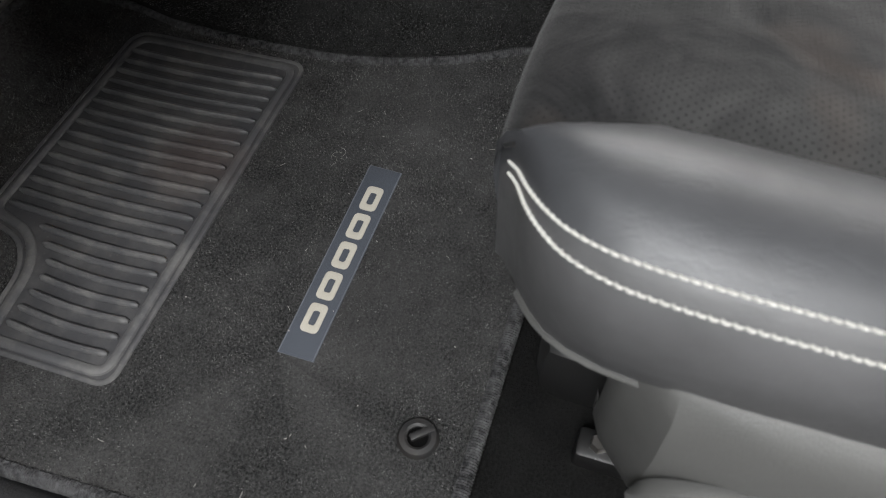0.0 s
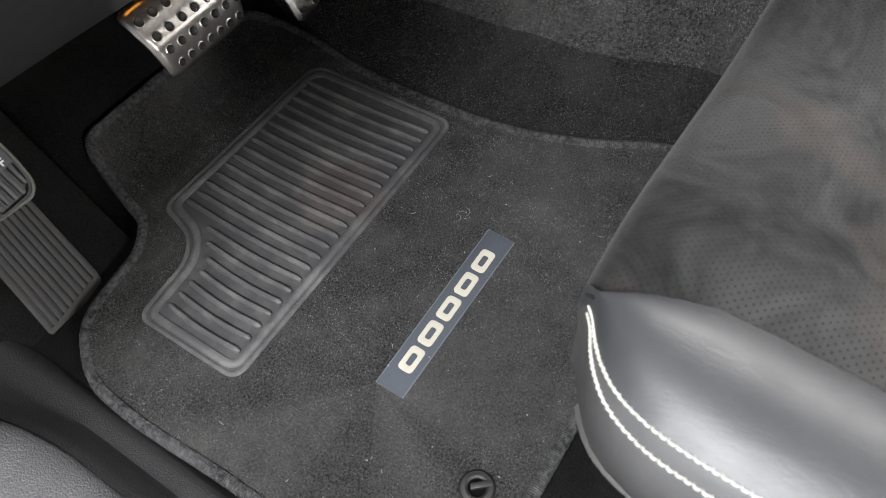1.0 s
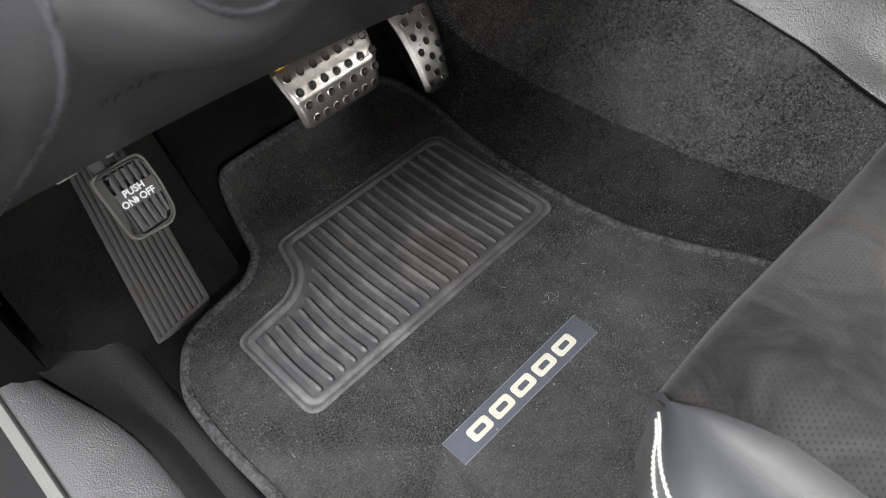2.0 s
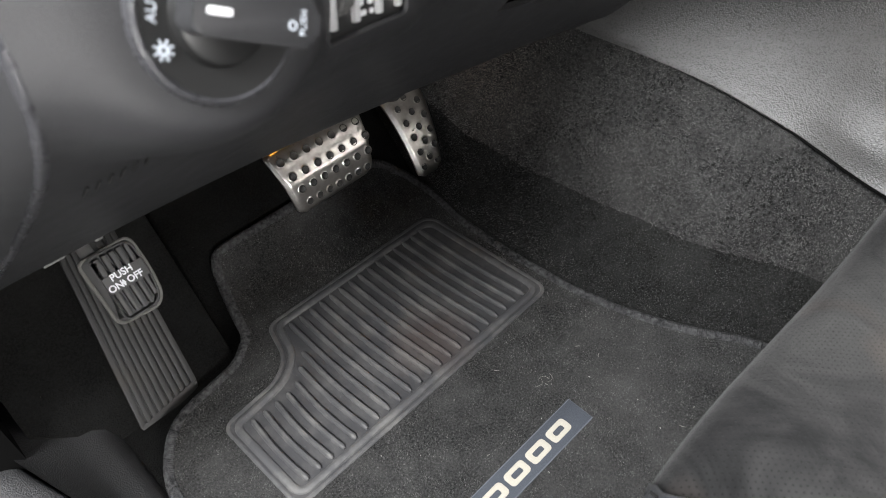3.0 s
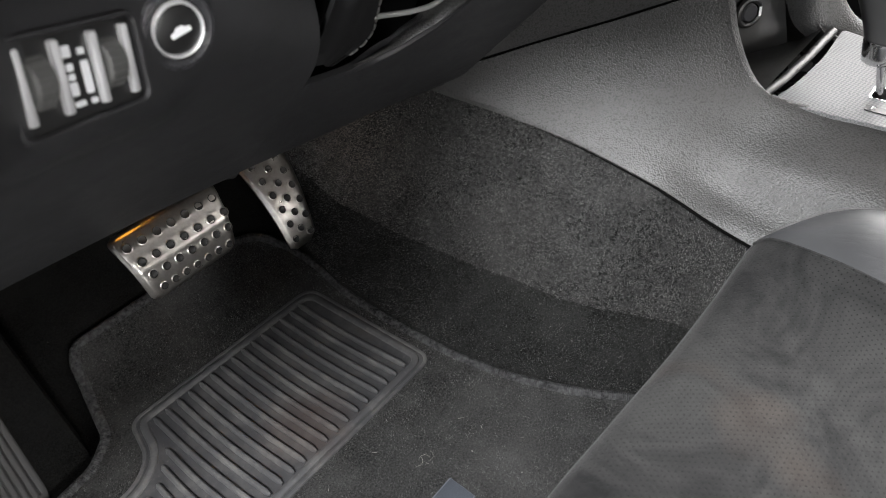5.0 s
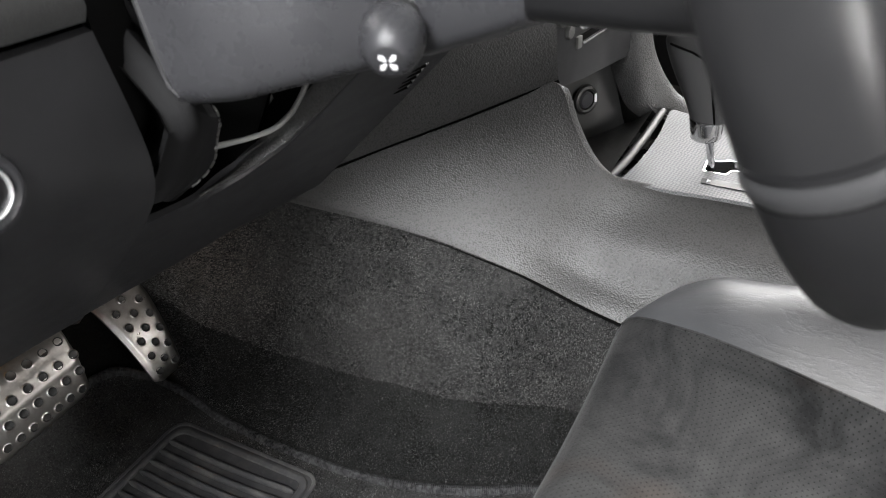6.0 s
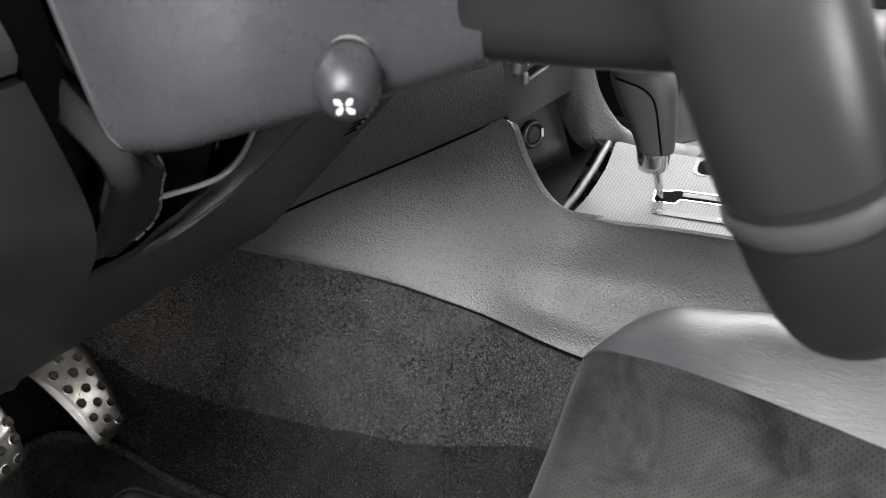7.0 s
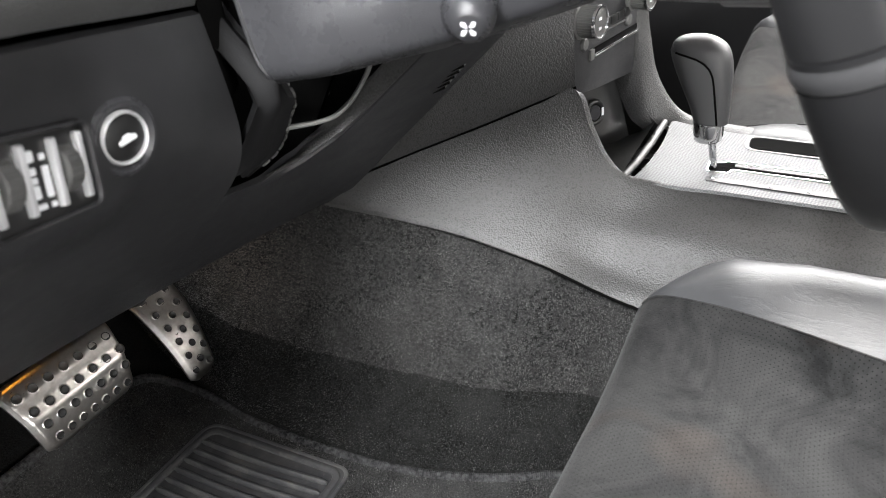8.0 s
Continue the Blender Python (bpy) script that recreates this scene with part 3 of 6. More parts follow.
def build_left_side():
    """Sloped carpet under the foot rest, the sill and what lies outside it."""
    m = basis((-0.06, 0.333, -0.016), (1, 0, 0), (0, 0.64, 0.77))
    rows = []
    for v in [-0.03 + 0.02 * i for i in range(20)]:
        row = []
        for u, drop in ((-0.17, 0), (-0.12, 0), (-0.08, 0), (-0.03, 0), (0.0, 0), (0.03, 0), (0.045, 0.001), (0.055, 0.006), (0.060, 0.03), (0.066, 0.10), (0.070, 0.25)):
            w = m @ Vector((u + 0.03 * max(0, v), v, -drop))
            row.append((w.x, w.y, max(w.z, -0.011) if drop else w.z))
        rows.append(row)
    solo("wheel_arch_carpet", grid(rows), SHADED_TOE, "black carpet rising beside the foot rest, shade in its colour", "carpet", kind="structure")
    ys = [-1.7, -1.0, -0.6, -0.3, -0.1] + [0.0 + 0.02 * i for i in range(36)]

    def taper(x, y):
        """The inner edge of the sill draws outwards towards the front."""
        return x - 0.050 * smooth(0.16, 0.42, y) * smooth(-0.283, -0.205, x)

    prof = [(-0.156, -0.012), (-0.164, 0.004), (-0.172, 0.010), (-0.184, 0.012), (-0.190, 0.020), (-0.196, 0.040), (-0.203, 0.050), (-0.2085, 0.0565)]
    rows = [[(lerp(x, taper(x, y), smooth(0.0, 0.05, z)), y, z) for x, z in prof] for y in ys]
    # The side's darker colour stands for shade below the sill's edge.
    solo("sill_side", grid(rows), SHADED_SILL, "grained sill side beside the mat, roll-over shade in its colour", "sill trim", kind="structure")
    prof = [(-0.2075, 0.050), (-0.2085, 0.0555), (-0.212, 0.0605), (-0.218, 0.0645), (-0.227, 0.0680), (-0.240, 0.0700), (-0.262, 0.0705), (-0.281, 0.067), (-0.284, 0.060), (-0.284, 0.030)]
    rows = []
    for y in ys:
        fall = 0.030 * smooth(0.20, 0.46, y)
        crease = 0.004 * math.exp(-((y - 0.19) / 0.02) ** 2)
        rows.append([(taper(x, y), y, z - (fall + crease) * smooth(-0.284, -0.235, x)) for x, z in prof])
    solo("sill_trim", grid(rows), SILL, "grey grained plastic door sill trim", "sill trim", kind="structure")
    prof = [(-0.2845, 0.050), (-0.2845, 0.062), (-0.287, 0.066), (-0.294, 0.066), (-0.298, 0.062), (-0.300, 0.045)]
    solo("sill_edge_strip", grid([[(x, y, z) for x, z in prof] for y in (-1.7, -0.5, 0.0, 0.3, 0.7)]), SEAL, "light grey rubber strip along the sill edge", "edge strip", kind="structure")
    prof = [(-0.296, 0.052), (-0.306, 0.050), (-0.330, 0.046), (-0.350, 0.036), (-0.362, 0.010), (-0.380, -0.004), (-0.400, -0.03), (-0.405, -0.15), (-0.36, -0.20)]
    solo("outer_sill", grid([[(x, y, z) for x, z in prof] for y in (-1.7, -0.5, 0.0, 0.3, 0.7, 1.2)]), PAINT, "glossy black painted outer sill of the car", "car body", kind="structure")


build_floor()
build_tunnel()
build_left_side()

# ---- floor mat ----


def build_mat():
    mat = thing("floor_mat", "charcoal carpet floor mat with ribbed heel pad and cloth badge", "floor mat")
    outline = rounded([(-0.149, -0.180, 0.03), (0.425, -0.180, 0.01), (0.417, -0.107, 0.03), (0.383, -0.05, 0.03), (0.356, 0.026, 0.03), (0.343, 0.10, 0.03), (0.340, 0.20, 0.04),
                       (0.343, 0.29, 0.04), (0.362, 0.37, 0.04), (0.358, 0.440, 0.04), (0.30, 0.456, 0.03), (0.052, 0.458, 0.02), (0.034, 0.40, 0.02), (0.020, 0.345, 0.012), (-0.012, 0.318, 0.015), (-0.108, 0.304, 0.03), (-0.150, 0.245, 0.03), (-0.154, 0.17, 0.03), (-0.148, 0.06, 0.03)])

    def rise(y):
        """The mat bends up with the toe board."""
        return 0.75 * max(0.0, y - 0.43) + 0.02 * smooth(0.39, 0.46, y)

    def span(y):
        xs = [a[0] + (b[0] - a[0]) * (y - a[1]) / (b[1] - a[1]) for a, b in zip(outline, outline[1:] + outline[:1]) if (a[1] - y) * (b[1] - y) <= 0 and a[1] != b[1]]
        return min(xs), max(xs)

    sheet_rows = []
    for j in range(101):
        y = lerp(-0.1795, 0.4555, j / 100)
        x0, x1 = span(y)
        sheet_rows.append([(lerp(x0, x1, i / 40), y, rise(y)) for i in range(41)])
    part("mat_carpet", shell(sheet_rows, (0, 0, -0.011)), MAT, mat)

    def bare(at):
        x, y = at[:, 0], at[:, 1]
        pad = (y > 0.118) & (y < 0.336) & (x > -0.072) & (x < 0.323) & ~((x < 0.03) & (y > 0.262))
        cloth = (x > -0.001) & (x < 0.2105) & (y > -0.033) & (y < 0.001)
        ring = (x + 0.034) ** 2 + (y + 0.136) ** 2 < 0.017 ** 2
        return pad | cloth | ring

    fibres("nap", sheet_rows, 170000, 0.0026, 0.0010, MAT_PILE, "short dusty charcoal carpet pile", mat, bare)
    rng = random.Random(11)
    bm = bmesh.new()
    for k in range(40):
        x, y = rng.uniform(-0.13, 0.33), rng.uniform(-0.16, 0.11)
        turn, size = rng.uniform(0, 6.28), rng.choice((0.0012, 0.002, 0.003, 0.006))
        bow = rng.uniform(-0.5, 0.5)
        line = [Vector((x + size * f * math.cos(turn + bow * f), y + size * f * math.sin(turn + bow * f), 0.0026)) for f in (-0.5, -0.2, 0.2, 0.5)]
        tube(line, 0.00022 if size > 0.0025 else 0.0004, 4, bm=bm)
    for dx, dy, turn in ((0.0, 0.0, 0.3), (0.009, 0.005, 2.3), (0.013, -0.004, 0.5)):
        line = [Vector((0.206 + dx + 0.012 * f * math.cos(turn + f), 0.034 + dy + 0.012 * f * math.sin(turn + f), 0.0028)) for f in (-0.6, -0.3, 0, 0.3, 0.6)]
        tube(line, 0.00016, 4, bm=bm)
    tagged(part("lint", bm, LINT, mat, "pale lint and hairs on the pile"), kind="stuff")
    ring = []
    closed = outline + outline[:1]
    for a, b in zip(closed, closed[1:]):
        a, b = Vector((*a, 0.0)), Vector((*b, 0.0))
        n = max(1, int((b - a).length / 0.0011))
        for k in range(n):
            p = a.lerp(b, k / n)
            ring.append(p + Vector((0, 0, rise(p.y) - 0.002)))
    rng = random.Random(3)
    bm = bmesh.new()
    tube(ring, lambda t: 0.0062 + (0.0008 if int(t * (len(ring) - 1) + 0.5) % 2 else 0.0) + rng.uniform(-0.0003, 0.0003), 8, closed=True, bm=bm)
    part("binding", bm, BINDING, mat, "grey overlocked thread edging")
    pad = rounded([(-0.071, 0.120, 0.016), (0.323, 0.121, 0.018), (0.320, 0.332, 0.022), (0.046, 0.337, 0.014), (0.032, 0.283, 0.016), (0.004, 0.262, 0.016), (-0.072, 0.255, 0.014)], 7)
    heel = part("heel_pad", prism(pad, -0.002, 0.0010), HEEL_SHADED_BASE, mat, "worn black vinyl heel pad with raised ribs")
    inner = rounded([(-0.0625, 0.1290, 0.014), (0.3140, 0.1300, 0.016), (0.3110, 0.3230, 0.020), (0.0545, 0.3280, 0.012), (0.0410, 0.2770, 0.018), (0.0085, 0.2530, 0.018), (-0.0630, 0.2460, 0.012)], 7)
    part("rim", tube([(x, y, 0.0012) for x, y in inner], 0.0048, 10, closed=True, squash=0.62), HEEL, heel)
    part("outer_rim", tube([(x, y, 0.0006) for x, y in pad], 0.0026, 8, closed=True, squash=0.7), HEEL, heel)
    for k in range(22):
        x = -0.0475 + k * 0.01625
        y1 = 0.319 if x > 0.058 else (0.238 if x < 0.012 else 0.238 + (x - 0.012) * 0.9)
        y0 = 0.136
        pts = []
        for i in range(31):
            t = i / 30
            y = lerp(y0, y1, t)
            pts.append((x - 0.003 * math.sin(math.pi * t) + 0.0012 - 0.006 * t * (x / 0.3), y, 0.0020))
        bm = tube(pts, lambda t: 0.0035 * (0.45 + 0.55 * smooth(0, 0.03, t) * smooth(1.0, 0.97, t)), 10, squash=1.3)
        part("rib", bm, HEEL, heel)
    bm = prism(rounded([(0.0, -0.0315, 0.001), (0.2095, -0.0325, 0.001), (0.2105, 0.0, 0.001), (0.0, 0.0, 0.001)], 2), 0.0, 0.0016, 0.0005)
    badge = part("badge", bm, BADGE, mat, "slate blue woven cloth badge")
    part("badge_hem", tube([(0.0, -0.0315, 0.001), (0.2095, -0.0325, 0.001), (0.2105, 0.0, 0.001), (0.0, 0.0, 0.001)], 0.0009, 6, closed=True), thread("hem_thread", (0.07, 0.08, 0.10), (0.13, 0.14, 0.16)), badge)
    for k in range(5):
        x0 = 0.0235 + k * 0.0335
        w, h = 0.0285, 0.0165
        y0 = -0.0245
        o = rounded([(x0, y0, 0.005), (x0 + w, y0, 0.005), (x0 + w, y0 + h, 0.005), (x0, y0 + h, 0.005)], 4)
        i = rounded([(x0 + 0.0070, y0 + 0.0050, 0.0025), (x0 + w - 0.0070, y0 + 0.0050, 0.0025), (x0 + w - 0.0070, y0 + h - 0.0050, 0.0025), (x0 + 0.0070, y0 + h - 0.0050, 0.0025)], 4)
        rows = [[(x, y, 0.0014) for x, y in o], [(x, y, 0.0024) for x, y in o], [((x * 0.5 + a * 0.5), (y * 0.5 + b * 0.5), 0.0029) for (x, y), (a, b) in zip(o, i)], [(x, y, 0.0024) for x, y in i], [(x, y, 0.0014) for x, y in i]]
        part("embroidered_block", grid(rows, close_v=True), EMBROIDERY, badge)
    hook = lathe([(0.0085, 0.001), (0.0085, 0.004), (0.0105, 0.0052), (0.0145, 0.0046), (0.0165, 0.002), (0.0170, -0.001)], Matrix.Translation((-0.034, -0.136, 0)), 32)
    grommet = part("grommet", hook, REST, mat, "dark grey plastic retaining ring")
    bm = bmesh.new()
    box(bm, (-0.010, -0.003, 0.001), (0.011, 0.003, 0.0055), 0.0012)
    part("hook_tongue", moved(bm, pose(-0.030, -0.138, 0.0, 0, 0, -48)), REST, grommet)
    part("grommet_well", lathe([(0.0, 0.0005), (0.0088, 0.0005)], Matrix.Translation((-0.034, -0.136, 0.0)), 24), VOID, grommet)


build_mat()

# ---- pedals ----


def stud(m, u, v, n, r, parent):
    """A rubber stud in its pressed hole."""
    t = m @ Matrix.Translation((u, v, n))
    s = part("stud", lathe([(0.0, 0.0004), (r * 0.72, 0.0004), (r * 0.9, 0.0010), (r, 0.0004), (r, -0.001)], t, 16), STUD, parent)
    part("hole_lip", lathe([(r * 0.98, 0.0002), (r * 1.05, 0.0008), (r * 1.22, 0.0005), (r * 1.32, -0.0004)], t, 16), STEEL, s)


def pressed_pad(m, left, right, v0, v1, bend, round_r, rows=22, cols=20):
    """A pressed steel plate with rolled edges."""
    pts = []
    for i in range(rows + 1):
        t = i / rows
        v = lerp(v0, v1, t)
        e = min(v - v0, v1 - v)
        inset = 0.0
        if e < round_r:
            inset = round_r - math.sqrt(max(0.0, round_r ** 2 - (round_r - e) ** 2))
        roll_v = 0.0045 * (1 - smooth(0, 0.004, e))
        row = []
        a, b = left(v) + inset, right(v) - inset
        for j in range(cols + 1):
            s = j / cols
            s = 0.5 - 0.5 * math.cos(math.pi * s)
            u = lerp(a, b, s)
            d = min(u - a, b - u)
            roll = 0.0045 * (1 - smooth(0, 0.0045, d))
            row.append(m @ Vector((u, v, bend(v) - max(roll, roll_v))))
        pts.append(row)
    return shell(pts, m.to_3x3() @ Vector((0, 0, -0.003)))


def build_brake():
    m = basis((0.19, 0.337, 0.164), (1, 0, 0), (0, 0.48, 0.87))
    bend = lambda v: -((v - 0.010) ** 2) / 0.17 - 0.0006 * math.exp(-((v - 0.027) / 0.002) ** 2) + 0.0012 * math.exp(-((v - 0.009) / 0.0035) ** 2)
    pedal = thing("brake_pedal", "wide brushed steel brake pedal with rubber studs", "pedal")
    plate = part("pedal_plate", pressed_pad(m, lambda v: -0.0635 - 0.11 * (v + 0.028), lambda v: 0.049 + 0.20 * (v + 0.028), -0.0295, 0.053, bend, 0.010), STEEL, pedal)
    rows = [(0.0365, -0.0585, 0.0182, 0.0050), (0.0168, -0.0547, 0.0179, 0.0047), (-0.0005, -0.0511, 0.01645, 0.0046), (-0.0182, -0.0472, 0.0145, 0.0043)]
    for v, u0, step, r in rows:
        for k in range(7):
            tilt = Matrix.Rotation(math.atan(2 * (v - 0.010) / 0.17), 4, "X")
            stud(m @ Matrix.Translation((u0 + k * step, v - 0.0003 * k, bend(v))) @ tilt.inverted(), 0, 0, 0, r, plate)
    part("backing", shell([[m @ Vector((u, v, bend(v) - 0.005)) for u in (-0.058, -0.02, 0.02, 0.048)] for v in (-0.022, 0.0, 0.02, 0.048)], m.to_3x3() @ Vector((0, 0, -0.008))), PADR, pedal)
    part("pedal_arm", tube(spline([m @ Vector((0.0, 0.01, -0.014)), (0.19, 0.42, 0.22), (0.19, 0.50, 0.32), (0.19, 0.55, 0.45)], 12), 0.011, 8, squash=0.6), BLACK, pedal)


def build_accelerator():
    m = basis((0.335, 0.33, 0.115), (1, 0, 0), (0, 0.6, 0.8))
    pedal = thing("accelerator_pedal", "narrow brushed steel accelerator pedal with rubber studs", "pedal")
    bend = lambda v: -((v - 0.03) ** 2) / 0.4
    plate = part("pedal_plate", pressed_pad(m, lambda v: -0.0315 + 0.0 * v, lambda v: 0.0095 + 0.235 * (v + 0.03) if v < 0.06 else 0.0307 + 0.1 * (v - 0.06), -0.031, 0.135, bend, 0.010, 28, 14), STEEL, pedal)
    holes = [(-0.0210, -0.0183), (-0.0183, 0.0012), (-0.0174, 0.0215), (-0.0174, 0.0420), (-0.0174, 0.0625), (-0.0174, 0.083), (-0.0174, 0.1035),
             (-0.0075, -0.0100), (-0.0043, 0.0107), (-0.0027, 0.0305), (-0.0010, 0.0514), (0.0, 0.072), (0.001, 0.0925), (0.001, 0.113),
             (0.0023, -0.0196), (0.0071, 0.0008), (0.0111, 0.0206), (0.0133, 0.0407), (0.0155, 0.061), (0.0175, 0.0815), (0.019, 0.102)]
    for u, v in holes:
        stud(m, u, v, bend(v), 0.0046, plate)
    bm = shell([[m @ Vector((u, v, bend(v) - 0.0045)) for u in (-0.026, 0.0, 0.004)] for v in (-0.024, 0.04, 0.12)], m.to_3x3() @ Vector((0, 0, -0.010)))
    part("pedal_body", bm, BLACK, pedal)
    part("pedal_arm", tube([(0.335, 0.37, 0.15), (0.335, 0.46, 0.22), (0.335, 0.52, 0.36)], 0.010, 8), BLACK, pedal)


def build_park_brake():
    m = basis((-0.0895, 0.2435, 0.2235), (1, 0, 0), (0, 0.5, 0.86))
    lift = m.to_3x3() @ Vector((0, 0, 1))
    pedal = thing("parking_brake_pedal", "black rubber parking brake pedal with white lettering", "pedal")
    out = rounded([(-0.0165, -0.001, 0.006), (0.0125, -0.001, 0.006), (0.0190, 0.006, 0.006), (0.0222, 0.030, 0.012), (0.0205, 0.060, 0.008), (-0.0170, 0.0625, 0.006)], 4)
    low = rounded([(-0.0225, -0.001, 0.008), (0.0135, -0.004, 0.006), (0.0210, 0.004, 0.006), (0.0240, 0.030, 0.012), (0.0225, 0.062, 0.008), (-0.0240, 0.0615, 0.006)], 4)
    rows = [[m @ Vector((x, y, -0.014)) for x, y in low], [m @ Vector((x, y, -0.008)) for x, y in low], [m @ Vector((x * 0.8 + a * 0.2, y * 0.8 + b * 0.2, -0.0065)) for (x, y), (a, b) in zip(low, out)],
            [m @ Vector((x, y, -0.0030)) for x, y in out], [m @ Vector((x * 0.95, 0.03 + (y - 0.03) * 0.96, -0.0026)) for x, y in out], [m @ Vector((x * 0.92, 0.03 + (y - 0.03) * 0.94, -0.0085)) for x, y in out]]
    bm = grid(rows, close_v=True)
    bm.verts.ensure_lookup_table()
    bm.faces.new(list(bm.verts)[-len(out):])
    body = part("rubber_pad", bm, PADR, pedal)
    plateau = rounded([(-0.0160, 0.0262, 0.002), (0.0208, 0.0252, 0.002), (0.0212, 0.0420, 0.002), (-0.0160, 0.0425, 0.002)], 3)
    part("lettered_pad", moved(prism(plateau, -0.009, 0.0006, 0.0010), m), PADR, body)
    edges = (-0.0162, -0.0145, -0.0073, -0.0006, 0.0061, 0.0128, 0.0190)
    for k in range(6):
        a, b = edges[k] + 0.0014, edges[k + 1] - 0.0014
        if k == 0:
            a, b = edges[0] - 0.0008, edges[1] - 0.0008
        tip = 0.003 if k < 5 else 0.008
        part("tread_bar", moved(prism(rounded([(a, tip, 0.001), (b - 0.0004, tip - 0.0005, 0.001), (b, 0.0275, 0.0005), (a, 0.0275, 0.0005)], 2), -0.009, 0.0002, 0.0008), m), PADR, body)
        part("tread_bar", moved(prism(rounded([(a, 0.0415, 0.0005), (b, 0.0415, 0.0005), (b, 0.0585, 0.001), (a, 0.0590, 0.001)], 2), -0.009, 0.0002, 0.0008), m), PADR, body)
    edge = [m @ Vector((x, y, -0.0072)) for x, y in low]
    part("pad_edge", tube(edge, 0.0017, 8, closed=True, up=lift), LIT_EDGE_RUBBER, body, "pale rubber edge, side light in its colour")
    for text, u, v, s in (("PUSH", 0.0006, 0.0388, 0.95), ("ON", -0.0090, 0.0304, 0.92), ("OFF", 0.0086, 0.0304, 0.92)):
        lettering(text, 0.0087, m @ Matrix.Translation((u, v, 0.0010)), WHITE, body, "marking", 0.0003, s, 0.0002)
    part("diamond_mark", moved(prism([(-0.0017, 0), (0, -0.0034), (0.0017, 0), (0, 0.0034)], 0.0004, 0.0013), m @ Matrix.Translation((-0.0016, 0.0306, 0))), WHITE, body)
    part("pedal_arm", tube([m @ Vector((0, 0.03, -0.012)), (-0.095, 0.33, 0.30), (-0.10, 0.40, 0.40)], 0.009, 8), BLACK, pedal)
    part("arm_plate", tube([m @ Vector((-0.012, 0.058, -0.010)), m @ Vector((-0.012, 0.12, -0.03))], 0.006, 8, squash=0.3), PADR, pedal)


def build_foot_rest():
    m = basis((-0.06, 0.333, -0.010), (1, 0, 0), (0, 0.64, 0.77))
    rest = thing("foot_rest", "worn black ribbed rubber foot rest", "foot rest")
    L = lambda v: -0.0765 + 0.16 * v
    R = lambda v: 0.002 + 0.10 * v
    out = rounded([(L(0), -0.0125, 0.012), (R(0), 0.0, 0.012), (R(0.30), 0.30, 0.004), (L(0.30), 0.30, 0.004)], 5)
    base = part("base_plate", moved(prism(out, -0.006, -0.0012, 0.0005), m), REST, rest)
    border = rounded([(L(0) + 0.0008, -0.0115, 0.006), (R(0) - 0.0005, 0.0005, 0.006), (R(0) - 0.0012, 0.0105, 0.001), (L(0) + 0.002, 0.0005, 0.001)], 5)
    part("toe_border", moved(prism(border, -0.003, 0.0018, 0.0012), m), REST, base)
    n = 10
    for k in range(n):
        def across(s, v):
            return lerp(L(v) + 0.0006, R(v) - 0.0006, s)
        s0, s1 = k / n + (0.012 if k else 0.0), (k + 1) / n - (0.012 if k < n - 1 else 0.0)
        v0 = lerp(-0.002, 0.0085, (k + 0.5) / n)
        o = [(across(s0, v0), v0), (across(s1, v0 + 0.0008), v0 + 0.0008), (across(s1, 0.295), 0.295), (across(s0, 0.295), 0.295)]
        part("rib", moved(prism(o, -0.003, 0.0018, 0.0009), m), REST, base)


build_brake()
build_accelerator()
build_park_brake()
build_foot_rest()

# ---- seat ----


def seat_profile(side):
    """Half width and height of the cushion's cross-section, from the middle outwards, then down the side."""
    if side < 0:
        return [(0.0, 0.276), (0.05, 0.2785), (0.09, 0.2820), (0.125, 0.2860), (0.15, 0.2875), (0.172, 0.2855), (0.184, 0.2818), (0.191, 0.278)], \
               [(0.191, 0.278), (0.199, 0.2835), (0.212, 0.2895), (0.227, 0.2945), (0.243, 0.2965), (0.257, 0.2955), (0.270, 0.2915), (0.280, 0.2865), (0.2885, 0.2805)], \
               [(0.2885, 0.2805), (0.2915, 0.2775), (0.2930, 0.2755), (0.2962, 0.2715), (0.300, 0.265), (0.303, 0.255), (0.304, 0.240), (0.302, 0.220), (0.297, 0.201), (0.290, 0.185), (0.278, 0.180)]
    return [(0.0, 0.272), (0.05, 0.273), (0.10, 0.276), (0.14, 0.281), (0.17, 0.288), (0.19, 0.2935), (0.206, 0.297)], \
           [(0.206, 0.297), (0.218, 0.3005), (0.232, 0.3025), (0.246, 0.3030), (0.260, 0.3015), (0.272, 0.298), (0.281, 0.2935), (0.288, 0.287)], \
           [(0.288, 0.287), (0.2925, 0.281), (0.296, 0.275), (0.300, 0.268), (0.303, 0.257), (0.304, 0.242), (0.302, 0.222), (0.297, 0.203), (0.290, 0.187), (0.278, 0.182)]


SEAM_AT = {-1: 0.191, 1: 0.206}
SEAT_ROWS = [(-0.197, 1.0, 0.0), (-0.184, 0.80, 0.0), (-0.173, 0.60, 0.0), (-0.166, 0.42, 0.0), (-0.163, 0.28, 0.0), (-0.165, 0.17, 0.03), (-0.171, 0.085, 0.10), (-0.179, 0.04, 0.25), (-0.188, 0.018, 0.46),
             (-0.198, 0.006, 0.63), (-0.21, 0.0, 0.77), (-0.225, 0.0, 0.87), (-0.245, 0.0, 0.945), (-0.275, 0.0, 0.985), (-0.31, 0.0, 1.0), (-0.36, 0.0, 1.0), (-0.42, 0.0, 1.0), (-0.50, 0.0, 1.0), (-0.60, 0.0, 1.0), (-0.68, 0.0, 1.0)]


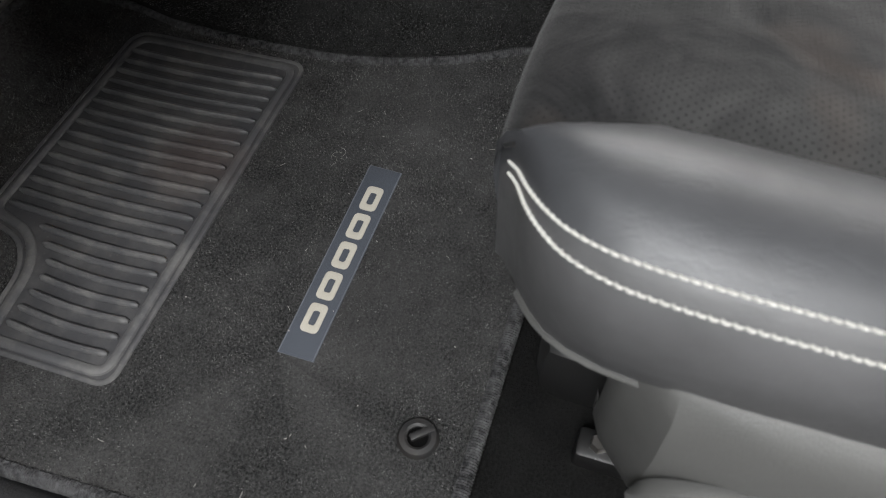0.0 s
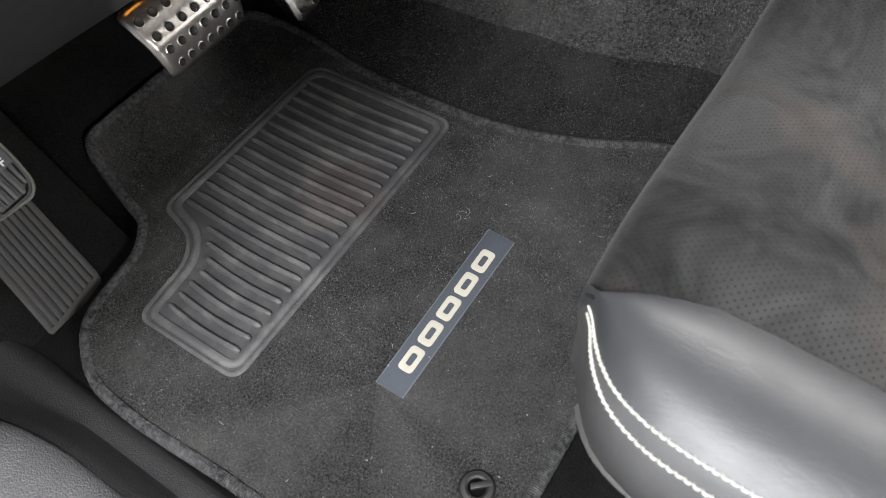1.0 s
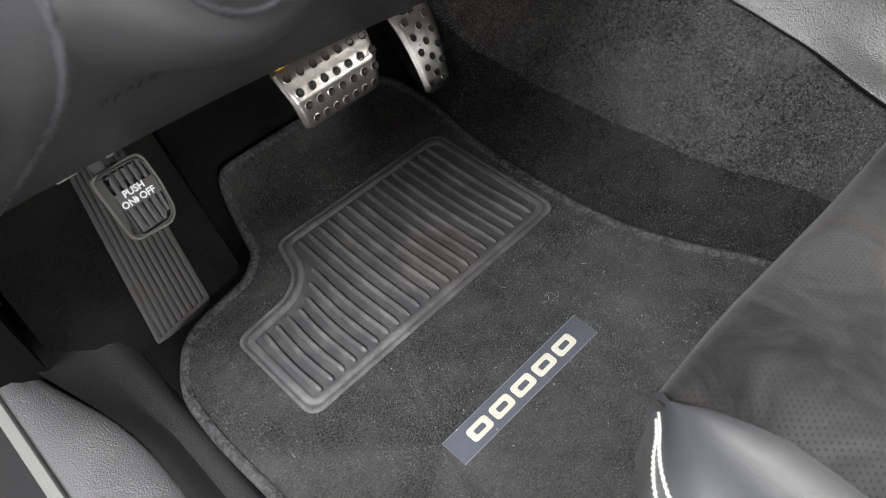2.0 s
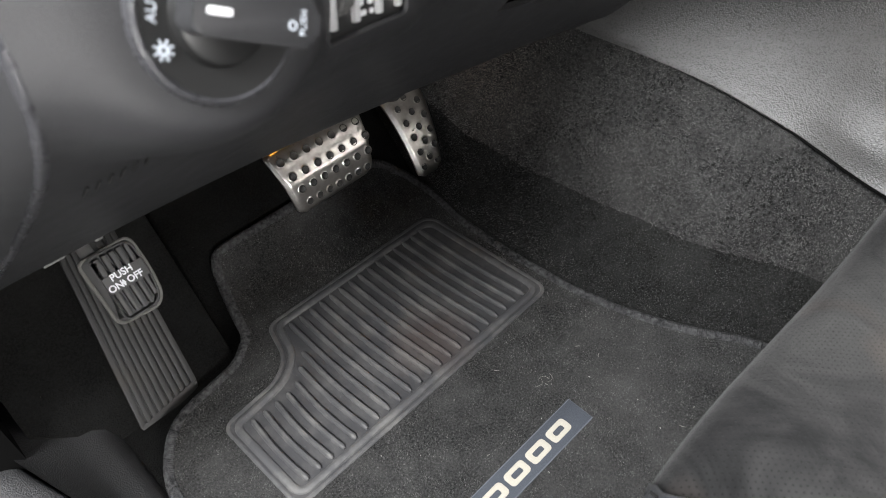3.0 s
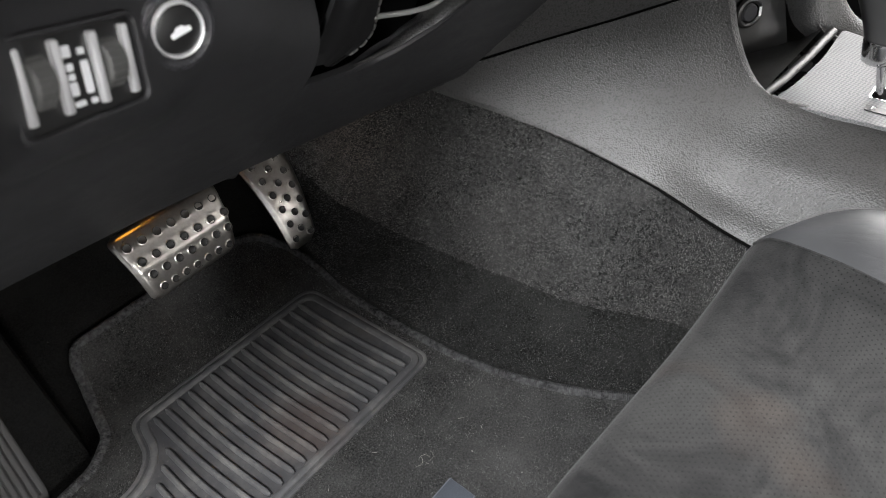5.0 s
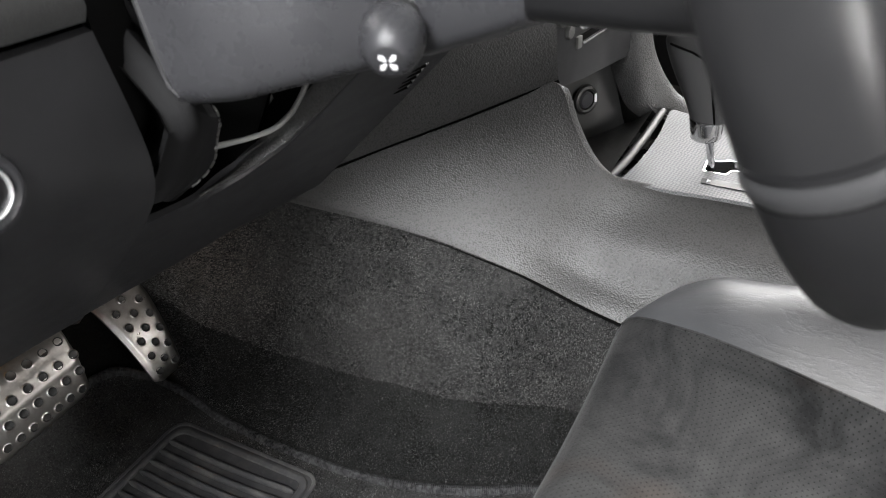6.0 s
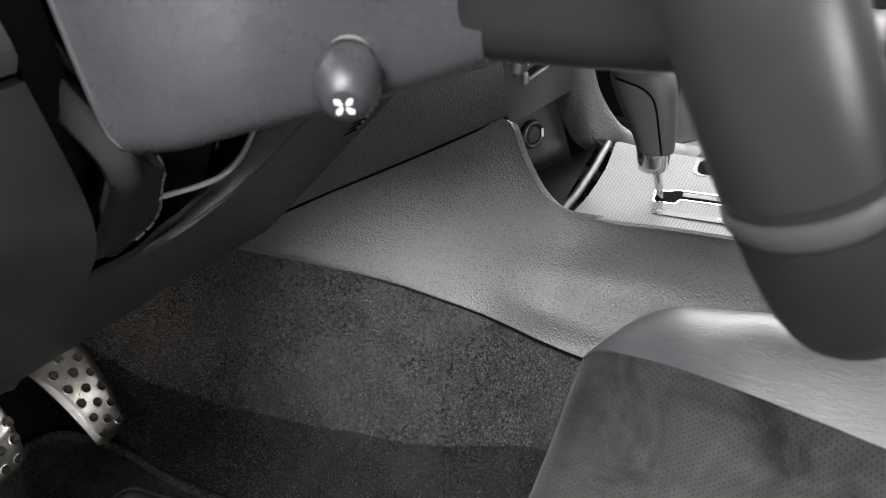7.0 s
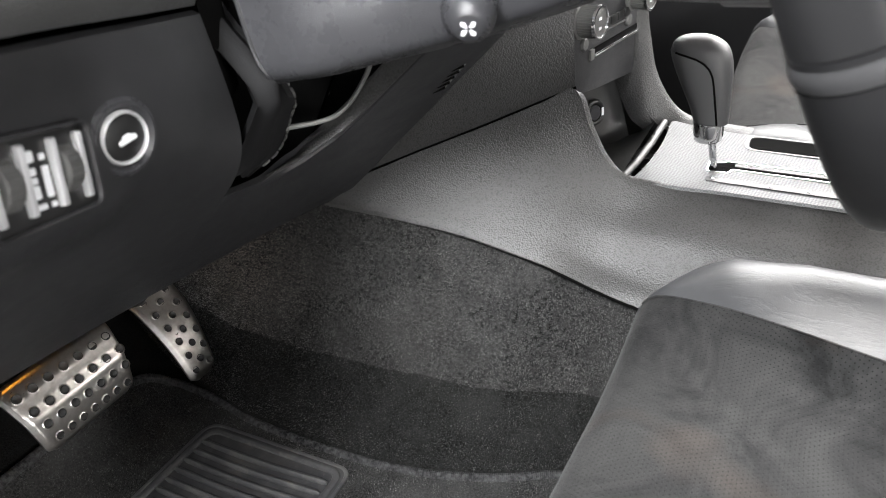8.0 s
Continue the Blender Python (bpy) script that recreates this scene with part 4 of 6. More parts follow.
def seat_point(d, z, side, y, frac, w):
    boundary = SEAM_AT[side]
    shift = table(-y, [(0.18, -0.004), (0.21, -0.014), (0.30, -0.034), (0.42, -0.070), (0.68, -0.08)]) if side > 0 else table(-y, [(0.165, 0.033), (0.179, 0.029), (0.195, 0.017), (0.2226, 0.007), (0.25, 0.0), (0.36, 0.004), (0.68, -0.015)])
    outer = 0.206 + 0.098 * w
    if d <= boundary:
        dd = d * (min(boundary + shift, outer) if side < 0 else boundary + shift) / boundary
    else:
        f = (d - boundary) / (0.304 - boundary)
        dd = lerp(min(boundary + shift, outer), outer, f) if side < 0 else lerp(boundary + shift * (1 - min(1, f)), d, w)
        if w < 1 and side > 0:
            dd = boundary + shift * (1 - min(1, f)) * w + (d - boundary) * w
    floor_z = 0.10 if d <= 0.206 else lerp(0.10, 0.165, min(1, (d - 0.206) / 0.08))
    zz = floor_z + (z - floor_z) * (1 - frac)
    if d > 0.206 and w < 1:
        zz -= (1 - w) * 0.022 * min(1, (d - 0.206) / 0.06)
    x = 0.25 + side * dd
    if side < 0:
        y -= 0.005 * smooth(0.08, 0.206, min(d, 0.206)) * smooth(-0.27, -0.17, y)
        y -= 0.003 * smooth(0.206, 0.245, d) * smooth(-0.30, -0.185, y)
    dip = 0.012 * smooth(0.24, 0.36, -y) * math.exp(-(d / 0.15) ** 2)
    if side > 0 and d > 0.17:
        zz += 0.027 * smooth(0.17, 0.27, d) * smooth(0.165, 0.26, -y)
    return Vector((x, y, zz - dip - 0.15 * (x - 0.14)))


def sheet(columns, side, thickness=None):
    pts = [[seat_point(d, z, side, *row) for d, z in columns] for row in SEAT_ROWS]
    return grid(pts)


def stitch_line(path, count, parent, out):
    """Short thread stitches laid end to end along a path."""
    pts = spline(path, count * 2 + 1)
    bm = bmesh.new()
    for k in range(count):
        a, b = pts[2 * k], pts[2 * k + 2]
        a, b = a.lerp(b, 0.15), a.lerp(b, 0.85)
        mid = (a + b) / 2
        o = Vector(out(mid)).normalized()
        side_way = (b - a).cross(o).normalized()
        line = [a - o * 0.0004 - side_way * 0.0003, a.lerp(b, 0.25) + o * 0.0010, mid + o * 0.0013, a.lerp(b, 0.75) + o * 0.0010, b - o * 0.0004 + side_way * 0.0003]
        tube(line, 0.00078, 6, bm=bm, up=o)
    return part("stitching", bm, STITCH, parent, "pale grey-white contrast stitching")


def build_seat():
    seat = thing("driver_seat", "black car seat with perforated suede centre, leather bolsters and pale stitching", "car seat", "front seats")
    cols = [(d, z, -1) for d, z in seat_profile(-1)[0][::-1]] + [(d, z, 1) for d, z in seat_profile(1)[0][1:]]
    pts = [[seat_point(d, z, s, *row) for d, z, s in cols] for row in SEAT_ROWS]
    part("cushion", grid(pts), SUEDE, seat, "dark grey perforated suede cushion")
    for s in (-1, 1):
        mid, top, side = seat_profile(s)
        lift = [(d, z + (0.0015 if 0.21 < d < 0.28 else 0.0)) for d, z in top]
        bol = part("bolster", sheet(lift, s), LEATHER, seat, "smooth black leather bolster")
        flank = part("cushion_side", sheet(side, s), SIDE_LEATHER, seat, "matt black vinyl side")
        welt = [seat_point(*mid[-1], s, *row) for row in SEAT_ROWS[6:]]
        part("piping", tube(spline(welt, 60), 0.0016, 6), SUEDE, bol)
        for d, z, holder in (((0.2865, 0.2885, bol), (0.2924, 0.2800, flank)) if s > 0 else ((0.2880, 0.2812, bol), (0.2966, 0.2712, flank))):
            path = [seat_point(d, z, s, *row) for row in (SEAT_ROWS[6:] if s < 0 else SEAT_ROWS[5:11])]
            c = Vector((0.25 + s * 0.22, 0, 0.235))
            stitch_line(path, 116 if s < 0 else 16, holder, lambda p: (p.x - c.x, 0.35 * max(0.0, p.y + 0.24) * 10, (p.z - c.z)))
        edge = [seat_point(0.2905, 0.186, s, *row) for row in SEAT_ROWS[8:]]
        part("lower_edge", tube(spline(edge, 40), 0.003, 6), SHIELD, flank, "light grey plastic lower edge")
        shield = [[(0.25 + s * x, y, z - 0.15 * (0.11 + s * 0.29)) for x, z in ((0.285, 0.215), (0.305, 0.206), (0.314, 0.190), (0.318, 0.15), (0.316, 0.10), (0.306, 0.065), (0.29, 0.06))] for y in (-0.255, -0.262, -0.285, -0.34, -0.42, -0.52, -0.66)]
        for j, row in enumerate(shield):
            k = (1 - smooth(0.0, 2.5, j)) * 0.045
            shield[j] = [(x - s * k, y, z) for x, y, z in row]
        sh = part("side_shield", shell(shield, (-s * 0.004, 0, 0)), SHIELD, seat, "satin grey plastic seat side shield")
        loop = [(0.25 + s * 0.3205, y, z - 0.15 * (0.11 + s * 0.29) + 0.005) for y, z in ((-0.31, 0.075), (-0.285, 0.10), (-0.290, 0.128), (-0.32, 0.145), (-0.38, 0.150), (-0.48, 0.152), (-0.58, 0.14))]
        part("recess_rim", tube(spline(loop, 40), 0.006, 8, squash=0.7), SHIELD, sh)
        bm = bmesh.new()
        box(bm, (0.25 + s * 0.255 - 0.012, -0.66, -0.005), (0.25 + s * 0.255 + 0.012, -0.252, 0.022), 0.004)
        rail = part("rail", bm, BLACK, seat, "black steel seat rail")
        part("rail_bolt", lathe([(0.0, 0.009), (0.006, 0.009), (0.007, 0.006), (0.007, 0.0), (0.011, 0.0)], Matrix.Translation((0.25 + s * 0.255, -0.268, 0.021)), 6), STEEL, rail)
    bm = bmesh.new()
    box(bm, (0.01, -0.66, 0.03), (0.49, -0.21, 0.11), 0.02)
    part("pan", bm, BLACK, seat)
    return seat


driver_seat = build_seat()
passenger = copy_thing(driver_seat, Matrix.Translation((1.344, 0.0, -0.005)) @ Matrix.Diagonal((-1, 1, 1, 1)))
passenger.name = "passenger_seat"
tagged(passenger, "black passenger car seat with grey suede centre", "car seat", "front seats")

# ---- dashboard ----


DIMMER_N = Vector((0.93, 0.27, -0.23)).cross(Vector((0.10, 0.10, 0.97))).normalized()
LAMP_N = Vector((0.985, 0.06, 0.0)).cross(Vector((0.0, 0.24, 0.97))).normalized()


def knee_curve(x, z):
    low = 0.281 - 0.11 * x - 0.22 * x * x
    hollow = 0.014 * math.exp(-((x - 0.06) / 0.055) ** 2 - ((z - 0.53) / 0.055) ** 2)
    slope = 1.10 - 0.10 * smooth(-0.1, 0.2, x)
    a = low - slope * (z - 0.28)
    if x > 0.2065:
        return a
    b = 0.002 + 0.40 * max(0.0, x + 0.0) + 0.22 * (z - 0.54)
    k = 0.018
    return max(a, b) + k * math.log1p(math.exp(-abs(a - b) / k)) - 0.006 + hollow


def knee_y(x, z):
    y = knee_curve(x, z)
    if x > 0.2065:
        return y
    du = abs(x - 0.036) / 0.95
    dv = abs(z - 0.5305 + 0.24 * (x - 0.036)) / 0.98
    off = math.hypot(max(0.0, du - 0.038), max(0.0, dv - 0.022))
    flat = 0.0345 - (x - 0.035) * DIMMER_N.x / DIMMER_N.y - (z - 0.5305) * DIMMER_N.z / DIMMER_N.y
    y = lerp(flat, y, smooth(0.0, 0.04, off))
    off = max(0.0, math.hypot(x + 0.063, z - 0.566) - 0.039)
    flat = -0.0008 - (x + 0.063) * LAMP_N.x / LAMP_N.y - (z - 0.566) * LAMP_N.z / LAMP_N.y
    return lerp(flat, y, smooth(0.0, 0.045, off))


def panel_frame(x, z, lift=0.0):
    """Local frame lying on the knee panel."""
    e = 0.012
    right = Vector((2 * e, knee_y(x + e, z) - knee_y(x - e, z), 0))
    up = Vector((0, knee_y(x, z + e) - knee_y(x, z - e), 2 * e))
    m = basis((x, knee_y(x, z), z), right, up)
    return m @ Matrix.Translation((0, 0, lift))


def ridge_x(z):
    return -0.130 - 0.062 * max(0.0, (0.70 - z) / 0.42) ** 2.2


def seam_z(x):
    return 0.597 - 0.17 * max(0.0, x)


def lip_z(x):
    """Top of the knee panel under the column."""
    return table(x, [(0.207, 0.421), (0.235, 0.417), (0.265, 0.414), (0.30, 0.420), (0.325, 0.436), (0.336, 0.460), (0.343, 0.50), (0.35, 0.56)])


def build_dashboard():
    dash = thing("dashboard", "black grained plastic dashboard with lower knee panel", "dashboard")
    rows = []
    n = 50
    for j in range(n + 1):
        t = j / n
        row = []
        for i in range(61):
            s = i / 60
            x1 = 0.206
            z1 = seam_z(lerp(-0.12, x1, s)) - 0.002
            z = lerp(0.28, z1, t)
            x = lerp(ridge_x(z), x1, s)
            roll = 0.010 * (1 - smooth(0, 0.08, t))
            row.append((x, knee_y(x, z) + roll, z + 0.003 * (1 - smooth(0, 0.04, t))))
        rows.append(row)
    knee = part("knee_panel", shell(rows, (0.0, 0.006, 0.002)), DASH, dash, "smooth black knee panel")
    rows = []
    for j in range(n + 1):
        t = j / n
        row = []
        for i in range(36):
            x = lerp(0.206, 0.462, i / 35)
            z1 = lip_z(x) if x < 0.35 else 0.56
            z = lerp(0.28, z1, t)
            roll = 0.010 * (1 - smooth(0, 0.08, t)) + 0.012 * smooth(0.93, 1.0, t) * (x < 0.36) * smooth(0.25, 0.30, x)
            row.append((x, knee_y(x, z) + roll, z))
        rows.append(row)
    part("knee_panel_centre", shell(rows, (0.0, 0.006, 0.002)), DASH, dash, "smooth black panel below the steering column")
    band = []
    for i in range(41):
        x = lerp(0.262, 0.3495, i / 40)
        z = lip_z(x)
        y = knee_y(x, z)
        w = lerp(0.0, 0.024, smooth(0.262, 0.325, x))
        band.append([(x, y + 0.002, z - 0.0005), (x - 0.0008, y + 0.0005, z + 0.0012), (x - 0.0012, y + 0.003, z + 0.0020), (x - 0.002, y + 0.005 + 0.3 * w, z + 0.001), (x - 0.003, y + 0.005 + 0.65 * w, z - 0.001), (x - 0.003, y + 0.005 + w, z - 0.003)])
    part("cutout_lip", grid(band), CONSOLE, dash, "grained rolled edge of the column opening")
    # Near-black sheets fill the column opening with its shade.
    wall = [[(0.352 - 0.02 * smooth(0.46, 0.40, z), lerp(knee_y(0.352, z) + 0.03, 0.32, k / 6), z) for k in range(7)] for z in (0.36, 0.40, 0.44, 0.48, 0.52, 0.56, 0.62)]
    part("opening_shade", grid(wall), VOID, dash, "near-black sheet standing for shade behind the column opening")
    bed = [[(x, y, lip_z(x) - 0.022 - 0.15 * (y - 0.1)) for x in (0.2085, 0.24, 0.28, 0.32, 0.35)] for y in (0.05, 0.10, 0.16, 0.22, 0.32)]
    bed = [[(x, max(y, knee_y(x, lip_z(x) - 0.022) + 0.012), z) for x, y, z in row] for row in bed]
    part("opening_shade_low", grid(bed), VOID, dash)
    rows, outer, gap = [], [], []
    for j in range(20):
        z = lerp(0.285, 0.72, j / 19)
        x = ridge_x(z)
        y = knee_y(x, z)
        rows.append([(x - 0.002, y + 0.002, z), (x - 0.010, y + 0.007, z), (x - 0.020, y + 0.020, z), (x - 0.025, y + 0.040, z), (x - 0.026, y + 0.06, z)])
        outer.append([(x - 0.0335, y + 0.050, z), (x - 0.036, y + 0.040, z), (x - 0.042, y + 0.036, z), (x - 0.055, y + 0.045, z), (x - 0.075, y + 0.075, z), (x - 0.085, y + 0.12, z)])
        gap.append([(x - 0.020, y + 0.058, z), (x - 0.050, y + 0.062, z)])
    part("end_cap", shell(rows, (0.004, 0.004, 0)), DASH, dash, "dark plastic dashboard end cap")
    part("end_gap", grid(gap), VOID, dash)
    part("side_trim", shell(outer, (0.002, 0.006, 0)), DASH, dash, "grey trim beside the dashboard end")
    part("end_ridge", tube([(ridge_x(z), knee_y(ridge_x(z), z) + 0.003, z) for z in [0.285 + 0.007 * i for i in range(60)]], 0.0032, 10), SHROUD, dash)
    rows = []
    for j in range(16):
        t = j / 15
        row = []
        for i in range(30):
            x = lerp(-0.15, 0.2055, i / 29)
            z = seam_z(x) + 0.003 + 0.13 * t
            row.append((x, knee_y(x, seam_z(x)) - 0.004 + 0.10 * t ** 2 + 0.006 * (1 - smooth(0, 0.08, t)), z))
        rows.append(row)
    part("upper_pad", shell(rows, (0, 0.006, -0.001)), SOFT_PAD, dash, "grained soft-touch upper dashboard")
    bm = bmesh.new()
    box(bm, (-0.235, 0.11, 0.70), (1.555, 0.915, 0.735), 0.004)
    part("dashboard_top", bm, CONSOLE, dash)
    bm = bmesh.new()
    box(bm, (0.80, 0.10, 0.42), (1.54, 0.80, 0.70), 0.03)
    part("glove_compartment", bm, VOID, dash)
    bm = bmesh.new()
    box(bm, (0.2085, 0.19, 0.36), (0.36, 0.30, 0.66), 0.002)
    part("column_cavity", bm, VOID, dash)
    for k in range(5):
        x, z = 0.4325 - 0.0012 * k, 0.4345 + 0.0061 * k
        x1, z1 = x + 0.0118, z + 0.0026
        bm = tube([(lerp(x, x1, f), knee_y(lerp(x, x1, f), lerp(z, z1, f)) - 0.0004, lerp(z, z1, f)) for f in (0, 0.3, 0.7, 1)], lambda t: 0.0004 + 0.0014 * t, 8)
        part("louvre_rib", tube([(x1 + d, knee_y(x1 + d, z1) - 0.0006, z1 + 0.6 * d) for d in (0.0004, 0.0026)], 0.0013, 8), SEAL, knee)
        part("louvre_slot", bm, VOID, knee)
    part("wire_loop", tube(spline([(0.262, 0.080, 0.460), (0.276, 0.0755, 0.4575), (0.296, 0.0715, 0.4535), (0.3155, 0.067, 0.4525), (0.3255, 0.059, 0.4605), (0.3275, 0.048, 0.475), (0.3265, 0.038, 0.490), (0.326, 0.034, 0.50)], 30), 0.0021, 8), SEAL, dash, "thin pale grey trim wire")
    part("inner_bracket", lathe([(0.0, 0.004), (0.012, 0.002), (0.014, -0.004), (0.014, -0.02)], basis((0.352, 0.102, 0.466), (1, 0, 0), (0, 0.5, 0.8)), 20), SHIELD, dash, "grey bracket inside the column opening")
    for k in range(6):
        x = -0.122 + k * 0.0062
        z = 0.4765 + 0.0006 * k
        bm = tube([(x, knee_y(x, z) - 0.0002, z - 0.003), (x + 0.0022, knee_y(x, z + 0.004) - 0.0002, z + 0.0035)], 0.0008, 6)
        part("moulded_bar", bm, BLACK, knee)
    for x0, x1, lab in ((-0.1345, -0.1160, "clip"), (-0.0905, -0.0835, "tab")):
        bm = bmesh.new()
        box(bm, (x0, knee_y(x0, 0.283) + 0.0075, 0.2785), (x1, knee_y(x0, 0.283) + 0.0105, 0.2812), 0.0006)
        part("retaining_" + lab, bm, SEAL, knee)


def build_switches():
    sw = thing("headlamp_switch", "round black rotary headlamp switch with white symbols", "switch")
    m = basis((-0.063, -0.002, 0.566), (0.985, 0.06, 0.0), (0.0, 0.24, 0.97))
    part("bezel", lathe([(0.0308, 0.0005), (0.0318, 0.0026), (0.0330, 0.0032), (0.0344, 0.0024), (0.0354, -0.0006), (0.0358, -0.010)], m, 64), SHROUD, sw)
    face = part("face", lathe([(0.0, -0.001), (0.0195, -0.001), (0.0205, 0.0015), (0.0320, 0.0025), (0.0325, -0.01)], m, 56), BLACK, sw)
    part("knob_skirt", lathe([(0.0205, 0.001), (0.0190, 0.006), (0.0175, 0.007), (0.0, 0.007)], m, 40), BLACK, sw)
    grip = rounded([(-0.0190, -0.0092, 0.0065), (0.0355, -0.0096, 0.0075), (0.0355, 0.0096, 0.0075), (-0.0190, 0.0092, 0.0065)], 8)
    gm = m @ pose(0, 0, 0, 0, 0, -29)
    knob = part("knob", moved(prism(grip, 0.004, 0.017, 0.0016, seg=3), gm), DASH, sw, "dark grey ridge-shaped turning knob")
    part("pointer", moved(prism(rounded([(-0.0135, -0.0014, 0.0012), (-0.0035, -0.0014, 0.0012), (-0.0035, 0.0014, 0.0012), (-0.0135, 0.0014, 0.0012)], 3), 0.0165, 0.0176), gm), WHITE, knob)
    lettering("PUSH", 0.0042, gm @ Matrix.Translation((0.0275, 0.0, 0.0172)) @ pose(0, 0, 0, 0, 0, 90), SYMBOL, knob)
    part("lamp_symbol", lathe([(0.0012, 0.017), (0.0012, 0.0174), (0.0020, 0.0174), (0.0020, 0.017)], gm @ Matrix.Translation((0.0225, -0.0015, 0)), 14), SYMBOL, knob)

    def at(deg, r):
        return m @ pose(0, 0, 0.0022, 0, 0, 0) @ Matrix.Translation((r * math.cos(radians(deg)), r * math.sin(radians(deg)), 0))

    lettering("AUTO", 0.0056, at(149, 0.0264) @ pose(0, 0, 0, 0, 0, 62), SYMBOL, face)
    part("off_symbol", lathe([(0.0017, 0), (0.0017, 0.0006), (0.0029, 0.0006), (0.0029, 0)], at(117, 0.0255), 18), SYMBOL, face)
    sun_m = at(187, 0.0268)
    bm = lathe([(0.0010, 0), (0.0010, 0.0006), (0.0022, 0.0006), (0.0022, 0)], sun_m, 16)
    for k in range(8):
        box(bm, (-0.0003, -0.0003, 0), (0.0003, 0.0003, 0.0001))
        bmesh.ops.transform(bm, matrix=sun_m @ pose(0, 0, 0, 0, 0, 45 * k) @ Matrix.Translation((0.0032, 0, 0.0003)) @ Matrix.Diagonal((2.6, 1.2, 6, 1)), verts=bm.verts[-8:])
    part("lamp_symbol", bm, SYMBOL, face)
    for deg, turn in ((80, 60), (49, 30)):
        sm = at(deg, 0.0262) @ pose(0, 0, 0, 0, 0, turn - 20)
        bm = lathe([(0.0013, 0), (0.0013, 0.0006), (0.0025, 0.0006), (0.0025, 0)], sm, 14)
        for k in (-1, 0, 1):
            bm2 = tube([sm @ Vector((0.0030, k * 0.0014, 0.0003)), sm @ Vector((0.0062, k * 0.0014 - 0.0004, 0.0003))], 0.0004, 5, bm=bm)
        part("lamp_symbol", bm, SYMBOL, face)

    dim = thing("dimmer_switch", "black dimmer wheels framed by chrome strips", "switch")
    m = basis((0.035, 0.0345, 0.5305), (0.93, 0.27, -0.23), (0.10, 0.10, 0.97)) @ Matrix.Translation((0, 0, 0.0028))
    rim = rounded([(-0.0385, -0.0235, 0.007), (0.0375, -0.0225, 0.007), (0.0375, 0.0215, 0.007), (-0.0385, 0.0215, 0.007)], 5)
    well = rounded([(-0.0360, -0.0210, 0.005), (0.0350, -0.0200, 0.005), (0.0350, 0.0190, 0.005), (-0.0360, 0.0190, 0.005)], 5)
    frame_rows = [[m @ Vector((x * 1.06, y * 1.06, -0.008)) for x, y in rim], [m @ Vector((x, y, 0.0012)) for x, y in rim], [m @ Vector((x * 0.5 + a * 0.5, y * 0.5 + b * 0.5, 0.0016)) for (x, y), (a, b) in zip(rim, well)], [m @ Vector((x, y, 0.0)) for x, y in well], [m @ Vector((x, y, -0.006)) for x, y in well]]
    part("bezel", grid(frame_rows, close_v=True), DASH, dim)
    part("housing", moved(prism(well, -0.012, -0.0022), m), BLACK, dim)
    for u in (-0.0300, -0.0105, 0.0105, 0.0292):
        bar = [(u - 0.0021, -0.0165, 0.0012), (u + 0.0021, -0.0165, 0.0012), (u + 0.0021, 0.0165, 0.0012), (u - 0.0021, 0.0165, 0.0012)]
        bm = prism(rounded(bar, 3), -0.004, 0.0008, 0.0012)
        for v in bm.verts:
            v.co.z += 0.0022 * (1 - (v.co.y / 0.017) ** 2)
        part("chrome_strip", moved(bm, m), SILVER, dim)
    for u in (-0.0203, 0.0198):
        t = m @ Matrix.Translation((u, 0, -0.0105)) @ Matrix.Rotation(math.pi / 2, 4, "Y")
        wheel = part("thumb_wheel", lathe([(0.009, -0.0062), (0.0130, -0.0056), (0.0138, -0.0046), (0.0138, 0.0046), (0.0130, 0.0056), (0.009, 0.0062)], t, 40), SHIELD, dim, "ribbed grey-brown thumb wheel")
        for a in range(-4, 5):
            part("wheel_ridge", tube([t @ Vector((-0.0139 * math.cos(a * 0.24), 0.0139 * math.sin(a * 0.24), w)) for w in (-0.0044, 0.0044)], 0.0005, 5), SHIELD, wheel)
    for u, v, w, h in ((-0.0042, 0.0030, 0.0036, 0.0034), (-0.0042, -0.0012, 0.0036, 0.0030), (-0.0042, -0.0066, 0.0038, 0.0062), (0.0040, -0.0028, 0.0040, 0.0148), (-0.0042, 0.0100, 0.0044, 0.0052), (0.0036, 0.0088, 0.0036, 0.0030), (-0.0030, -0.0135, 0.0058, 0.0026), (0.0050, -0.0138, 0.0036, 0.0026)):
        part("symbol_bar", moved(prism(rounded([(u - w / 2, v - h / 2, 0.0008), (u + w / 2, v - h / 2, 0.0008), (u + w / 2, v + h / 2, 0.0008), (u - w / 2, v + h / 2, 0.0008)], 2), -0.003, -0.0014), m), WHITE, dim)

    rel = thing("release_button", "round black release button with chrome ring", "button")
    m = panel_frame(0.0960, 0.5235, -0.0005) @ Matrix.Scale(0.9, 4)
    part("bezel", lathe([(0.0172, -0.004), (0.0180, 0.0006), (0.0205, 0.0026), (0.0226, 0.0022), (0.0240, 0.0002), (0.0250, -0.006)], m, 48), SHROUD, rel)
    part("chrome_ring", lathe([(0.0142, 0.0), (0.0147, 0.0028), (0.0156, 0.0032), (0.0166, 0.0014), (0.0170, -0.004)], m, 40), SILVER, rel)
    cap = part("cap", lathe([(0.0, 0.0020), (0.0120, 0.0020), (0.0140, 0.0008), (0.0142, -0.006)], m, 36), BLACK, rel)
    car = rounded([(-0.0066, -0.0022, 0.001), (0.0066, -0.0022, 0.001), (0.0062, 0.0008, 0.001), (0.0036, 0.0012, 0.0008), (0.0020, 0.0030, 0.001), (-0.0026, 0.0030, 0.001), (-0.0036, 0.0012, 0.0008), (-0.0066, 0.0008, 0.001)], 3)
